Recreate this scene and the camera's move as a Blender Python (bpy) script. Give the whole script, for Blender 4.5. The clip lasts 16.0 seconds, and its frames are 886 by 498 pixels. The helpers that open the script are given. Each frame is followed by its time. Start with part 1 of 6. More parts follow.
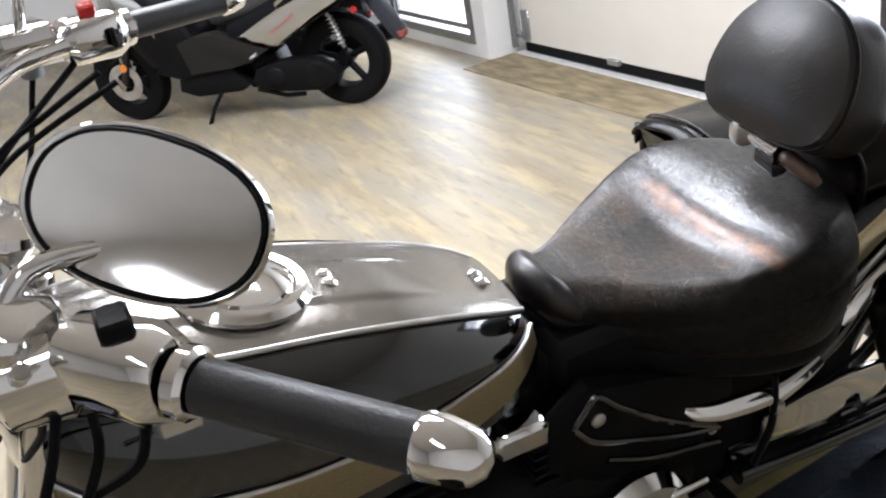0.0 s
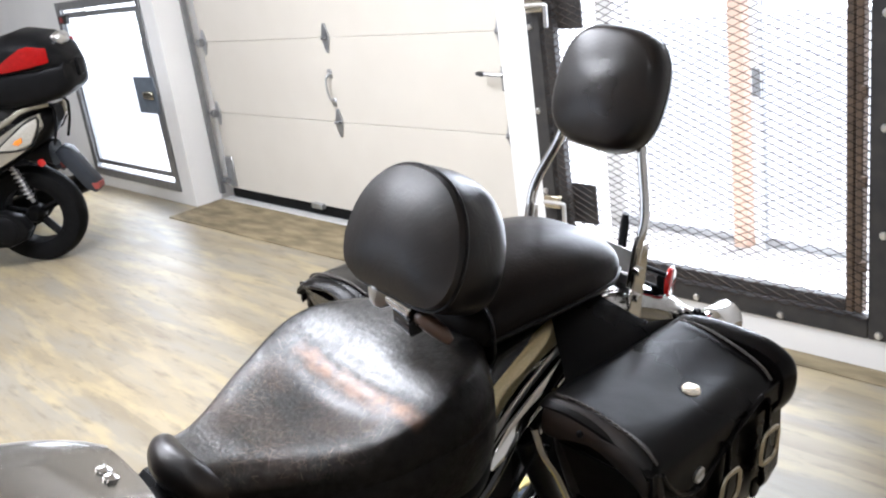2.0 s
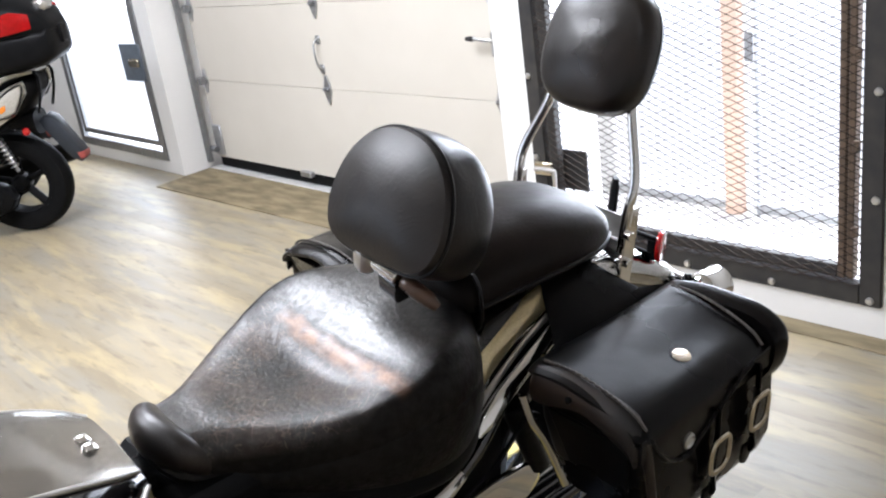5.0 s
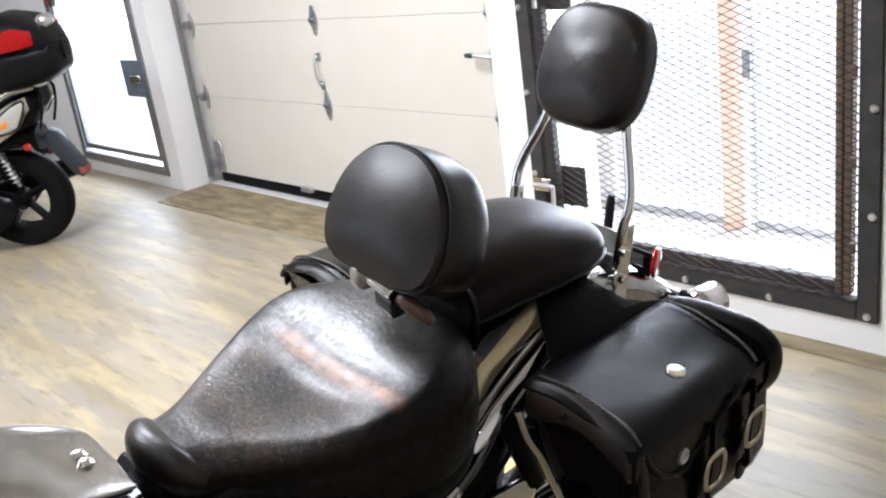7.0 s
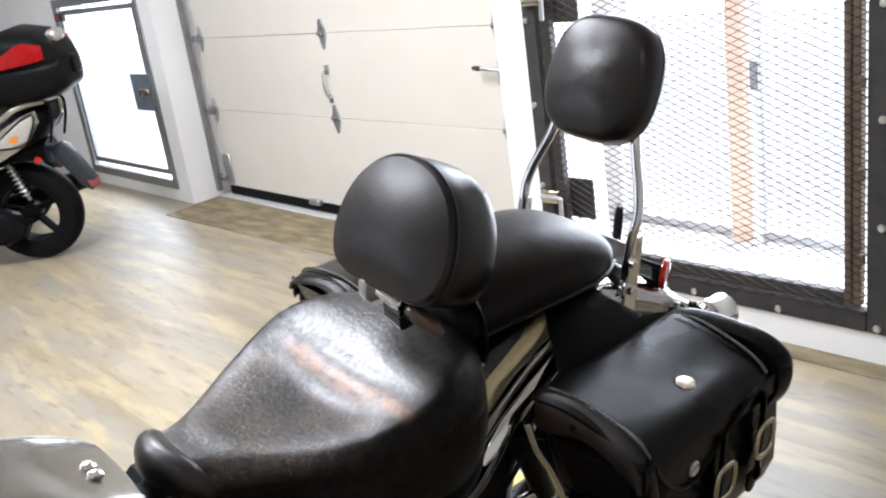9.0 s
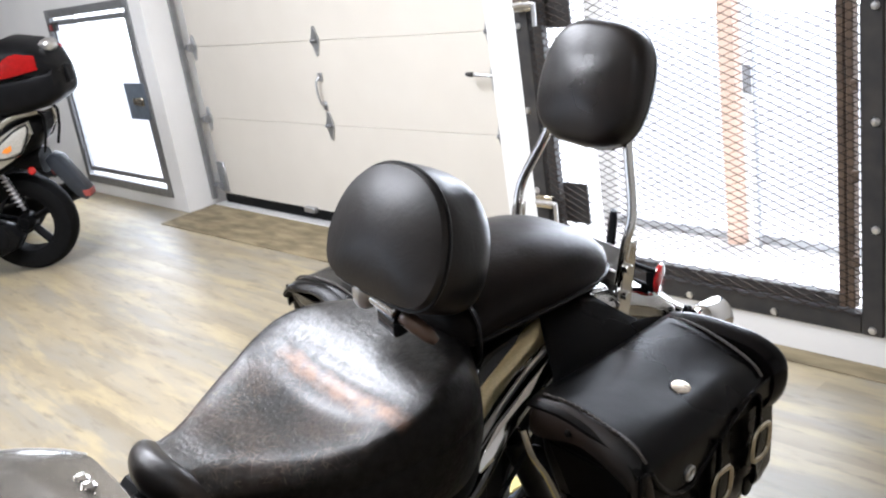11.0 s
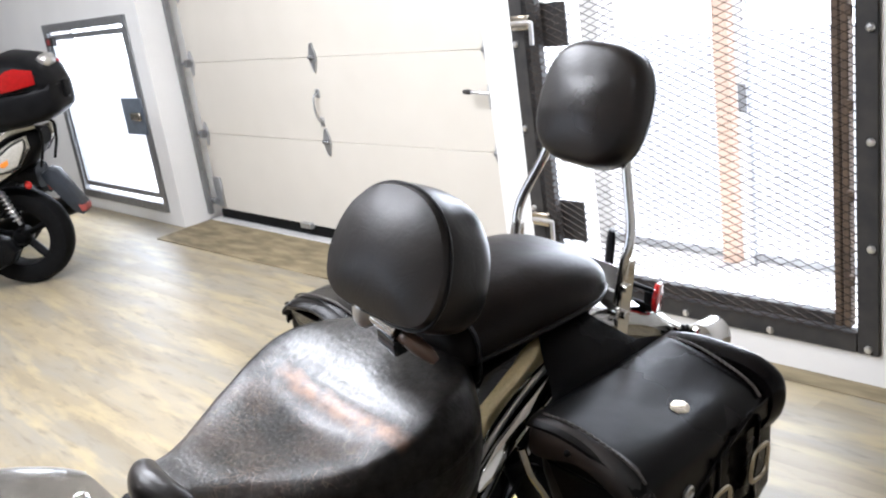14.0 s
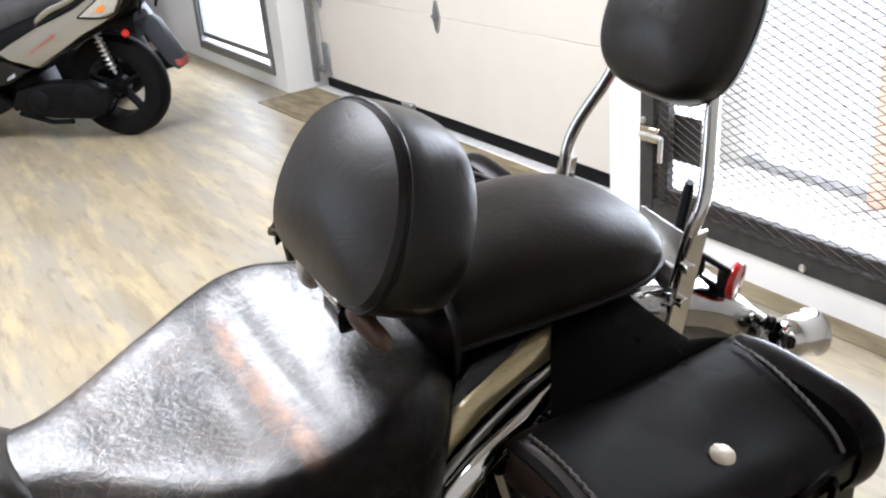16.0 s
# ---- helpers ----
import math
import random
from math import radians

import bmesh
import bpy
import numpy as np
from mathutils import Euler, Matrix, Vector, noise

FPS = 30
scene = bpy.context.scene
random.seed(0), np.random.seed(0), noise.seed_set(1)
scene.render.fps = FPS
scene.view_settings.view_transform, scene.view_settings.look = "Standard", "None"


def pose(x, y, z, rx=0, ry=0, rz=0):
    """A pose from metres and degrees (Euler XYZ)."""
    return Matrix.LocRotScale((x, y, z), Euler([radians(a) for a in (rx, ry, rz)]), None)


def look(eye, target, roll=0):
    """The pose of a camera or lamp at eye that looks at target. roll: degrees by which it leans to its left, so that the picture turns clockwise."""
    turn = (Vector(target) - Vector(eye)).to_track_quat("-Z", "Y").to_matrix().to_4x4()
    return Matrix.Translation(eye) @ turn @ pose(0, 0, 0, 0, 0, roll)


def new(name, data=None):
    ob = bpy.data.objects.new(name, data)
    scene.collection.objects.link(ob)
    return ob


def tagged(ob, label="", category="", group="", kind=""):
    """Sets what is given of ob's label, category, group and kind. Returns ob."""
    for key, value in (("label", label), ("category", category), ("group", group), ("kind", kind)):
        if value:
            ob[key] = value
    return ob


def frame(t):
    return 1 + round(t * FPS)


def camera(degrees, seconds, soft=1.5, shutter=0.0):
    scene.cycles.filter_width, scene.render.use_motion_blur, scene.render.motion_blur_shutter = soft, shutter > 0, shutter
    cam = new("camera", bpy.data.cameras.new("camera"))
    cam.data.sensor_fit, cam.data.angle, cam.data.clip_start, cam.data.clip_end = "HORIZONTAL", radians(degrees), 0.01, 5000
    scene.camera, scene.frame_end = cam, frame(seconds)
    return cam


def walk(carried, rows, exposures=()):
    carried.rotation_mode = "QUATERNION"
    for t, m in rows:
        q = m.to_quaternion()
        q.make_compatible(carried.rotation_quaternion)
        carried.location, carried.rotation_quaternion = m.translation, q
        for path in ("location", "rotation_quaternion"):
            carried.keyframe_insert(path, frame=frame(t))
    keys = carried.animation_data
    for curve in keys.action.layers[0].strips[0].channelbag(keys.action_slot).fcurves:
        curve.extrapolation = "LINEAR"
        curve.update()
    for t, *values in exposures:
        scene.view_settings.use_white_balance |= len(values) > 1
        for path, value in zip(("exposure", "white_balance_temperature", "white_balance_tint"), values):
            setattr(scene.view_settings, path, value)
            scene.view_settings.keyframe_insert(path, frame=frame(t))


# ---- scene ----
cam = camera(51.2, 16.0, soft=2.2)
PATH = [
    (0, (5.234, -2.581, 1.287), (3.525, -1.913, 0.493), -9.9),
    (0.2, (5.236, -2.539, 1.282), (3.562, -1.803, 0.472), -10.0),
    (0.5, (5.257, -2.511, 1.295), (3.634, -1.636, 0.521), -10.0),
    (0.8, (5.267, -2.478, 1.285), (3.69, -1.491, 0.552), -8.0),
    (1, (5.276, -2.473, 1.308), (3.726, -1.411, 0.622), -8.2),
    (1.2, (5.273, -2.428, 1.296), (3.748, -1.31, 0.644), -8.7),
    (1.5, (5.292, -2.449, 1.319), (3.812, -1.266, 0.68), -7.7),
    (2, (5.299, -2.449, 1.321), (3.831, -1.237, 0.708), -7.9),
    (2.5, (5.302, -2.442, 1.32), (3.85, -1.215, 0.701), -8.3),
    (3, (5.3, -2.444, 1.32), (3.842, -1.223, 0.702), -8.4),
    (3.5, (5.289, -2.443, 1.313), (3.832, -1.239, 0.658), -8.1),
    (4, (5.285, -2.437, 1.305), (3.835, -1.235, 0.632), -8.4),
    (6.5, (5.292, -2.426, 1.304), (3.851, -1.212, 0.634), -7.3),
    (7, (5.298, -2.428, 1.308), (3.845, -1.215, 0.662), -8.0),
    (7.5, (5.299, -2.428, 1.307), (3.843, -1.217, 0.663), -8.1),
    (8, (5.301, -2.427, 1.306), (3.838, -1.222, 0.666), -8.2),
    (8.5, (5.298, -2.428, 1.306), (3.836, -1.22, 0.672), -8.2),
    (9, (5.298, -2.43, 1.307), (3.83, -1.221, 0.689), -8.2),
    (11.5, (5.3, -2.425, 1.307), (3.834, -1.206, 0.704), -8.8),
    (12, (5.301, -2.43, 1.314), (3.826, -1.214, 0.726), -8.5),
    (12.5, (5.307, -2.428, 1.313), (3.832, -1.213, 0.722), -7.8),
    (13, (5.309, -2.417, 1.309), (3.838, -1.206, 0.701), -8.7),
    (13.5, (5.305, -2.41, 1.302), (3.812, -1.235, 0.678), -8.4),
    (14, (5.297, -2.433, 1.316), (3.836, -1.196, 0.738), -8.3),
    (14.3, (5.289, -2.461, 1.309), (3.88, -1.18, 0.698), -7.4),
    (14.5, (5.281, -2.482, 1.302), (3.92, -1.173, 0.645), -7.4),
    (14.7, (5.272, -2.469, 1.287), (3.956, -1.144, 0.571), -6.9),
    (15, (5.281, -2.407, 1.289), (3.894, -1.169, 0.553), -5.1),
    (15.2, (5.293, -2.318, 1.276), (3.888, -1.121, 0.507), -1.7),
    (15.5, (5.279, -2.189, 1.246), (3.852, -1.094, 0.37), -1.5),
    (15.6, (5.266, -2.16, 1.267), (3.784, -1.107, 0.433), -5.1),
    (15.8, (5.201, -2.093, 1.262), (3.682, -1.061, 0.468), -5.9),
    (16, (5.111, -2.038, 1.262), (3.528, -1.107, 0.469), -4.7),
]
walk(cam, [(t, look(eye, target, roll)) for t, eye, target, roll in PATH], [(0, -0.74, 5850, 13), (8, -0.82, 5850, 13), (13, -0.77, 5850, 13), (16, -0.70, 5900, 13)])

# ---- daylight and lamps ----
world = bpy.data.worlds.new("daylight")
scene.world = world
world.use_nodes = True
wn = world.node_tree.nodes
sky = wn.new("ShaderNodeTexSky")
sky.sky_type, sky.sun_disc = "NISHITA", False
sky.sun_elevation, sky.sun_rotation = radians(50), radians(20)
wn["Background"].inputs["Strength"].default_value = 0.15
world.node_tree.links.new(sky.outputs["Color"], wn["Background"].inputs["Color"])


def lamp(name, kind, energy, m, color=(1, 1, 1), size=(1, 1), angle=0.0):
    data = bpy.data.lights.new(name, kind)
    data.energy, data.color = energy, color
    if kind == "AREA":
        data.shape, data.size, data.size_y = "RECTANGLE", size[0], size[1]
    if kind == "SUN":
        data.angle = radians(angle)
    ob = new(name, data)
    ob.matrix_world = m
    return ob


lamp("sun", "SUN", 5.0, look((3.0, 6.0, 9.0), (2.4, 1.0, 0.0)), (1.0, 0.95, 0.88), angle=0.5)
# sky light through the two barred openings
lamp("window_light", "AREA", 110, look((3.62, 0.55, 1.15), (3.62, -3, 0.6)), (0.95, 0.98, 1.0), (1.15, 2.0))
lamp("window_light", "AREA", 45, look((-0.85, 0.3, 0.75), (-0.7, -3, 0.2)), (0.9, 0.96, 1.0), (1.2, 1.1))
lamp("window_light", "AREA", 70, look((-0.4, -6.22, 1.85), (-0.4, 0, 1.85)), (0.97, 0.985, 1.0), (4.4, 1.6))
# ceiling lamps
lamp("ceiling_panel_light", "AREA", 275, look((2.35, -1.65, 2.93), (2.35, -1.65, 0)), (1.0, 0.985, 0.96), (1.5, 1.3))
# last two rows: unseen fills added to brighten the sides of the room
for lx, ly, power, size in ((2.1, -3.35, 225, (1.9, 0.7)), (-1.2, -2.4, 60, (1.2, 0.3)), (5.9, -3.4, 18, (1.2, 0.3))):
    lamp("ceiling_extra_light", "AREA", power, look((lx, ly, 2.93), (lx, ly, 0)), (1.0, 0.98, 0.95), size)


# ---- materials ----
def material(name, base, rough=0.5, metal=0.0, second=None, scale=8.0, mix=0.5, bump=0.0, bump_scale=60.0, rough_var=0.0,
             detail=6.0, stretch=(1, 1, 1), per_object=0.0, coat=0.0, specular=0.5, bands=False):
    m = bpy.data.materials.new(name)
    m.use_nodes = True
    nodes, links = m.node_tree.nodes, m.node_tree.links
    b = nodes["Principled BSDF"]
    b.inputs["Base Color"].default_value = (*base, 1)
    b.inputs["Roughness"].default_value, b.inputs["Metallic"].default_value = rough, metal
    b.inputs["Coat Weight"].default_value, b.inputs["Specular IOR Level"].default_value = coat, specular
    b.inputs["Coat Roughness"].default_value = 0.05
    place = nodes.new("ShaderNodeTexCoord")
    mapping = nodes.new("ShaderNodeMapping")
    mapping.inputs["Scale"].default_value = stretch
    links.new(place.outputs["Object"], mapping.inputs["Vector"])
    grain = nodes.new("ShaderNodeTexNoise")
    grain.inputs["Scale"].default_value, grain.inputs["Detail"].default_value = scale, detail
    links.new(mapping.outputs["Vector"], grain.inputs["Vector"])
    if per_object:
        info = nodes.new("ShaderNodeObjectInfo")
        shift = nodes.new("ShaderNodeVectorMath")
        shift.operation = "ADD"
        links.new(mapping.outputs["Vector"], shift.inputs[0])
        widen = nodes.new("ShaderNodeVectorMath")
        widen.operation = "SCALE"
        widen.inputs["Scale"].default_value = 40
        links.new(info.outputs["Random"], widen.inputs[0])
        links.new(widen.outputs["Vector"], shift.inputs[1])
        links.new(shift.outputs["Vector"], grain.inputs["Vector"])
    if second:
        ramp = nodes.new("ShaderNodeValToRGB")
        ramp.color_ramp.elements[0].position, ramp.color_ramp.elements[1].position = 0.5 - mix / 2, 0.5 + mix / 2
        ramp.color_ramp.elements[0].color, ramp.color_ramp.elements[1].color = (*base, 1), (*second, 1)
        links.new(grain.outputs["Fac"], ramp.inputs["Fac"])
        out = ramp.outputs["Color"]
        if per_object:
            tone = nodes.new("ShaderNodeHueSaturation")
            rng = nodes.new("ShaderNodeMapRange")
            rng.inputs["To Min"].default_value, rng.inputs["To Max"].default_value = 1 - per_object, 1 + per_object
            links.new(info.outputs["Random"], rng.inputs["Value"])
            links.new(rng.outputs["Result"], tone.inputs["Value"])
            links.new(out, tone.inputs["Color"])
            out = tone.outputs["Color"]
        links.new(out, b.inputs["Base Color"])
    if rough_var:
        worn = nodes.new("ShaderNodeTexNoise")
        worn.inputs["Scale"].default_value, worn.inputs["Detail"].default_value = scale * 0.4, 5
        links.new(mapping.outputs["Vector"], worn.inputs["Vector"])
        r = nodes.new("ShaderNodeMapRange")
        r.inputs["From Min"].default_value, r.inputs["From Max"].default_value = 0.3, 0.7
        r.inputs["To Min"].default_value, r.inputs["To Max"].default_value = rough - rough_var, rough + rough_var
        links.new(worn.outputs["Fac"], r.inputs["Value"])
        links.new(r.outputs["Result"], b.inputs["Roughness"])
    if bump:
        fine = nodes.new("ShaderNodeTexNoise")
        fine.inputs["Scale"].default_value, fine.inputs["Detail"].default_value = bump_scale, 4
        links.new(mapping.outputs["Vector"], fine.inputs["Vector"])
        bn = nodes.new("ShaderNodeBump")
        bn.inputs["Strength"].default_value, bn.inputs["Distance"].default_value = bump, 0.004
        links.new(fine.outputs["Fac"], bn.inputs["Height"])
        links.new(bn.outputs["Normal"], b.inputs["Normal"])
    return m


WALL = material("white_wall_paint", (0.80, 0.79, 0.77), 0.55, second=(0.75, 0.74, 0.72), scale=3, mix=0.5, bump=0.12, bump_scale=90)
CEIL = material("white_ceiling_paint", (0.68, 0.65, 0.61), 0.6, second=(0.62, 0.59, 0.55), scale=4, bump=0.1)
# walls out of view, toned down so leather and chrome reflect less white
REARWALL = material("toned_wall_paint", (0.62, 0.61, 0.59), 0.6, second=(0.56, 0.55, 0.53), scale=2, bump=0.1)
DARKWALL = material("toned_grey_wall_paint", (0.40, 0.39, 0.375), 0.6, second=(0.34, 0.33, 0.32), scale=2, bump=0.1)
DOORPAINT = material("cream_door_paint", (0.60, 0.565, 0.50), 0.45, second=(0.565, 0.53, 0.465), scale=5, mix=0.6, bump=0.05, bump_scale=240)
SUBFLOOR = material("floor_joint", (0.30, 0.25, 0.165), 0.7, second=(0.22, 0.18, 0.12), scale=20)


def floorboards():
    """Pale oak worn into grey and yellow patches, with a streaky grain and a dull gloss."""
    m = material("worn_oak_plank", (0.30, 0.25, 0.163), 0.53, second=(0.21, 0.175, 0.118), scale=5, mix=0.34, bump=0.12, bump_scale=110, rough_var=0.16, stretch=(0.35, 1.5, 1), per_object=0.09)
    nodes, links = m.node_tree.nodes, m.node_tree.links
    b = nodes["Principled BSDF"]
    old = b.inputs["Base Color"].links[0].from_socket
    where = nodes.new("ShaderNodeNewGeometry")
    wide = nodes.new("ShaderNodeMapping")
    wide.inputs["Scale"].default_value = (0.30, 1.6, 1)
    links.new(where.outputs["Position"], wide.inputs["Vector"])
    for scale, lo, hi, colour, most in ((3.2, 0.44, 0.60, (0.225, 0.206, 0.168, 1), 0.85), (7.0, 0.50, 0.64, (0.37, 0.30, 0.17, 1), 0.7), (19.0, 0.54, 0.68, (0.14, 0.117, 0.085, 1), 0.65)):
        patch = nodes.new("ShaderNodeTexNoise")
        patch.inputs["Scale"].default_value, patch.inputs["Detail"].default_value = scale, 7
        patch.inputs["Roughness"].default_value = 0.62
        links.new(wide.outputs["Vector"], patch.inputs["Vector"])
        amount = nodes.new("ShaderNodeMapRange")
        amount.inputs["From Min"].default_value, amount.inputs["From Max"].default_value, amount.inputs["To Max"].default_value = lo, hi, most
        links.new(patch.outputs["Fac"], amount.inputs["Value"])
        blend_ = nodes.new("ShaderNodeMix")
        blend_.data_type = "RGBA"
        blend_.inputs[7].default_value = colour
        links.new(amount.outputs["Result"], blend_.inputs["Factor"])
        links.new(old, blend_.inputs[6])
        old = blend_.outputs[2]
    links.new(old, b.inputs["Base Color"])
    return m


PLANK = floorboards()
MATT = material("worn_threshold_board", (0.27, 0.22, 0.13), 0.75, second=(0.12, 0.092, 0.05), scale=7, mix=0.3, bump=0.4, bump_scale=90, stretch=(0.6, 2, 1))
STEEL = material("grey_steel", (0.27, 0.275, 0.28), 0.45, 0.6, second=(0.19, 0.19, 0.195), scale=25, bump=0.1)
REDPAINT = material("red_plastic", (0.30, 0.03, 0.03), 0.4, second=(0.22, 0.02, 0.02), scale=30)
DARKSTEEL = material("dark_painted_steel", (0.026, 0.026, 0.027), 0.6, 0.0, second=(0.048, 0.044, 0.040), scale=14, mix=0.4, bump=0.2, specular=0.22)
MESHSTEEL = material("dark_mesh_steel", (0.030, 0.026, 0.023), 0.7, second=(0.05, 0.035, 0.025), scale=40, specular=0.15)
RUST = material("rusty_steel", (0.19, 0.13, 0.085), 0.7, 0.2, second=(0.08, 0.06, 0.048), scale=16, bump=0.3)
GALV = material("galvanised_steel", (0.55, 0.56, 0.57), 0.38, 0.9, second=(0.40, 0.41, 0.42), scale=30, rough_var=0.1)
# near-white base stands in for daylight leaking under the garage door
DAYSTRIP = material("daylight_white_strip", (0.86, 0.86, 0.85), 0.42, 0.35, second=(0.62, 0.61, 0.60), scale=35, bump=0.2)
PLATEGREY = material("blue_grey_plate_paint", (0.15, 0.18, 0.215), 0.5, 0.2, second=(0.10, 0.12, 0.15), scale=25)
RUBBER = material("black_rubber", (0.004, 0.004, 0.0045), 0.6, second=(0.007, 0.007, 0.007), scale=30, bump=0.25, bump_scale=200, specular=0.06)
GRIPRUBBER = material("worn_grip_rubber", (0.016, 0.016, 0.017), 0.42, second=(0.024, 0.023, 0.023), scale=40, bump=0.2, bump_scale=240, specular=0.4)
CONCRETE = material("pale_concrete", (0.74, 0.73, 0.71), 0.85, second=(0.62, 0.61, 0.59), scale=6, bump=0.3)
BRICKWOOD = material("orange_timber_post", (0.68, 0.49, 0.38), 0.6, second=(0.60, 0.42, 0.32), scale=10, stretch=(1, 1, 0.2))
GLOWWALL = material("glowing_white_backdrop", (0.85, 0.85, 0.84), 0.8, second=(0.8, 0.8, 0.79), scale=3)
# emission added to stand in for the burnt-out daylight outside
glow = GLOWWALL.node_tree.nodes["Principled BSDF"]
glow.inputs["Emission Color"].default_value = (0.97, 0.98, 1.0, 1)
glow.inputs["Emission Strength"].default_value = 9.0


def leather(name, base, worn, rough, grain=0.10, crease=0.0, shine=0.36, wrinkle=0.0, pore=260):
    """Hide with fine grain, soft creases, dull and polished patches, and pale thin scratches."""
    m = material(name, base, rough, second=worn, scale=9, mix=0.35, rough_var=0.10, specular=shine)
    nodes, links = m.node_tree.nodes, m.node_tree.links
    b = nodes["Principled BSDF"]
    place = nodes.new("ShaderNodeTexCoord")
    fine = nodes.new("ShaderNodeTexNoise")
    fine.inputs["Scale"].default_value, fine.inputs["Detail"].default_value = pore, 6
    links.new(place.outputs["Object"], fine.inputs["Vector"])
    warp = nodes.new("ShaderNodeTexNoise")
    warp.inputs["Scale"].default_value, warp.inputs["Detail"].default_value = 9, 3
    links.new(place.outputs["Object"], warp.inputs["Vector"])
    mixed = nodes.new("ShaderNodeMix")
    mixed.data_type = "VECTOR"
    mixed.inputs["Factor"].default_value = 0.22
    links.new(place.outputs["Object"], mixed.inputs[4])
    links.new(warp.outputs["Color"], mixed.inputs[5])
    cells = nodes.new("ShaderNodeTexVoronoi")
    cells.feature = "DISTANCE_TO_EDGE"
    cells.inputs["Scale"].default_value = 48
    links.new(mixed.outputs[1], cells.inputs["Vector"])
    line = nodes.new("ShaderNodeMapRange")
    line.inputs["From Min"].default_value, line.inputs["From Max"].default_value = 0.0, 0.035
    links.new(cells.outputs["Distance"], line.inputs["Value"])
    where = nodes.new("ShaderNodeTexNoise")
    where.inputs["Scale"].default_value, where.inputs["Detail"].default_value = 16, 4
    links.new(place.outputs["Object"], where.inputs["Vector"])
    gate_ = nodes.new("ShaderNodeMapRange")
    gate_.inputs["From Min"].default_value, gate_.inputs["From Max"].default_value = 0.50, 0.66
    links.new(where.outputs["Fac"], gate_.inputs["Value"])
    inv = nodes.new("ShaderNodeMath")
    inv.operation = "SUBTRACT"
    inv.inputs[0].default_value = 1.0
    links.new(line.outputs["Result"], inv.inputs[1])
    amount = nodes.new("ShaderNodeMath")
    amount.operation = "MULTIPLY"
    links.new(inv.outputs["Value"], amount.inputs[0])
    links.new(gate_.outputs["Result"], amount.inputs[1])
    bump1 = nodes.new("ShaderNodeBump")
    bump1.inputs["Strength"].default_value, bump1.inputs["Distance"].default_value = grain, 0.002
    links.new(fine.outputs["Fac"], bump1.inputs["Height"])
    bump2 = nodes.new("ShaderNodeBump")
    bump2.invert = True
    bump2.inputs["Strength"].default_value, bump2.inputs["Distance"].default_value = crease, 0.003
    links.new(amount.outputs["Value"], bump2.inputs["Height"])
    links.new(bump1.outputs["Normal"], bump2.inputs["Normal"])
    soft = nodes.new("ShaderNodeTexNoise")
    soft.inputs["Scale"].default_value, soft.inputs["Detail"].default_value = 11, 2
    links.new(place.outputs["Object"], soft.inputs["Vector"])
    bump3 = nodes.new("ShaderNodeBump")
    bump3.inputs["Strength"].default_value, bump3.inputs["Distance"].default_value = 0.25, 0.006
    links.new(soft.outputs["Fac"], bump3.inputs["Height"])
    links.new(bump2.outputs["Normal"], bump3.inputs["Normal"])
    last = bump3
    if wrinkle:
        long = nodes.new("ShaderNodeMapping")
        long.inputs["Scale"].default_value = (0.30, 1.0, 1.5)
        links.new(mixed.outputs[1], long.inputs["Vector"])
        fold = nodes.new("ShaderNodeTexNoise")
        fold.inputs["Scale"].default_value, fold.inputs["Detail"].default_value, fold.inputs["Roughness"].default_value = 90, 4, 0.55
        links.new(long.outputs["Vector"], fold.inputs["Vector"])
        last = nodes.new("ShaderNodeBump")
        last.inputs["Strength"].default_value, last.inputs["Distance"].default_value = wrinkle, 0.0035
        links.new(fold.outputs["Fac"], last.inputs["Height"])
        links.new(bump3.outputs["Normal"], last.inputs["Normal"])
    links.new(last.outputs["Normal"], b.inputs["Normal"])
    return m


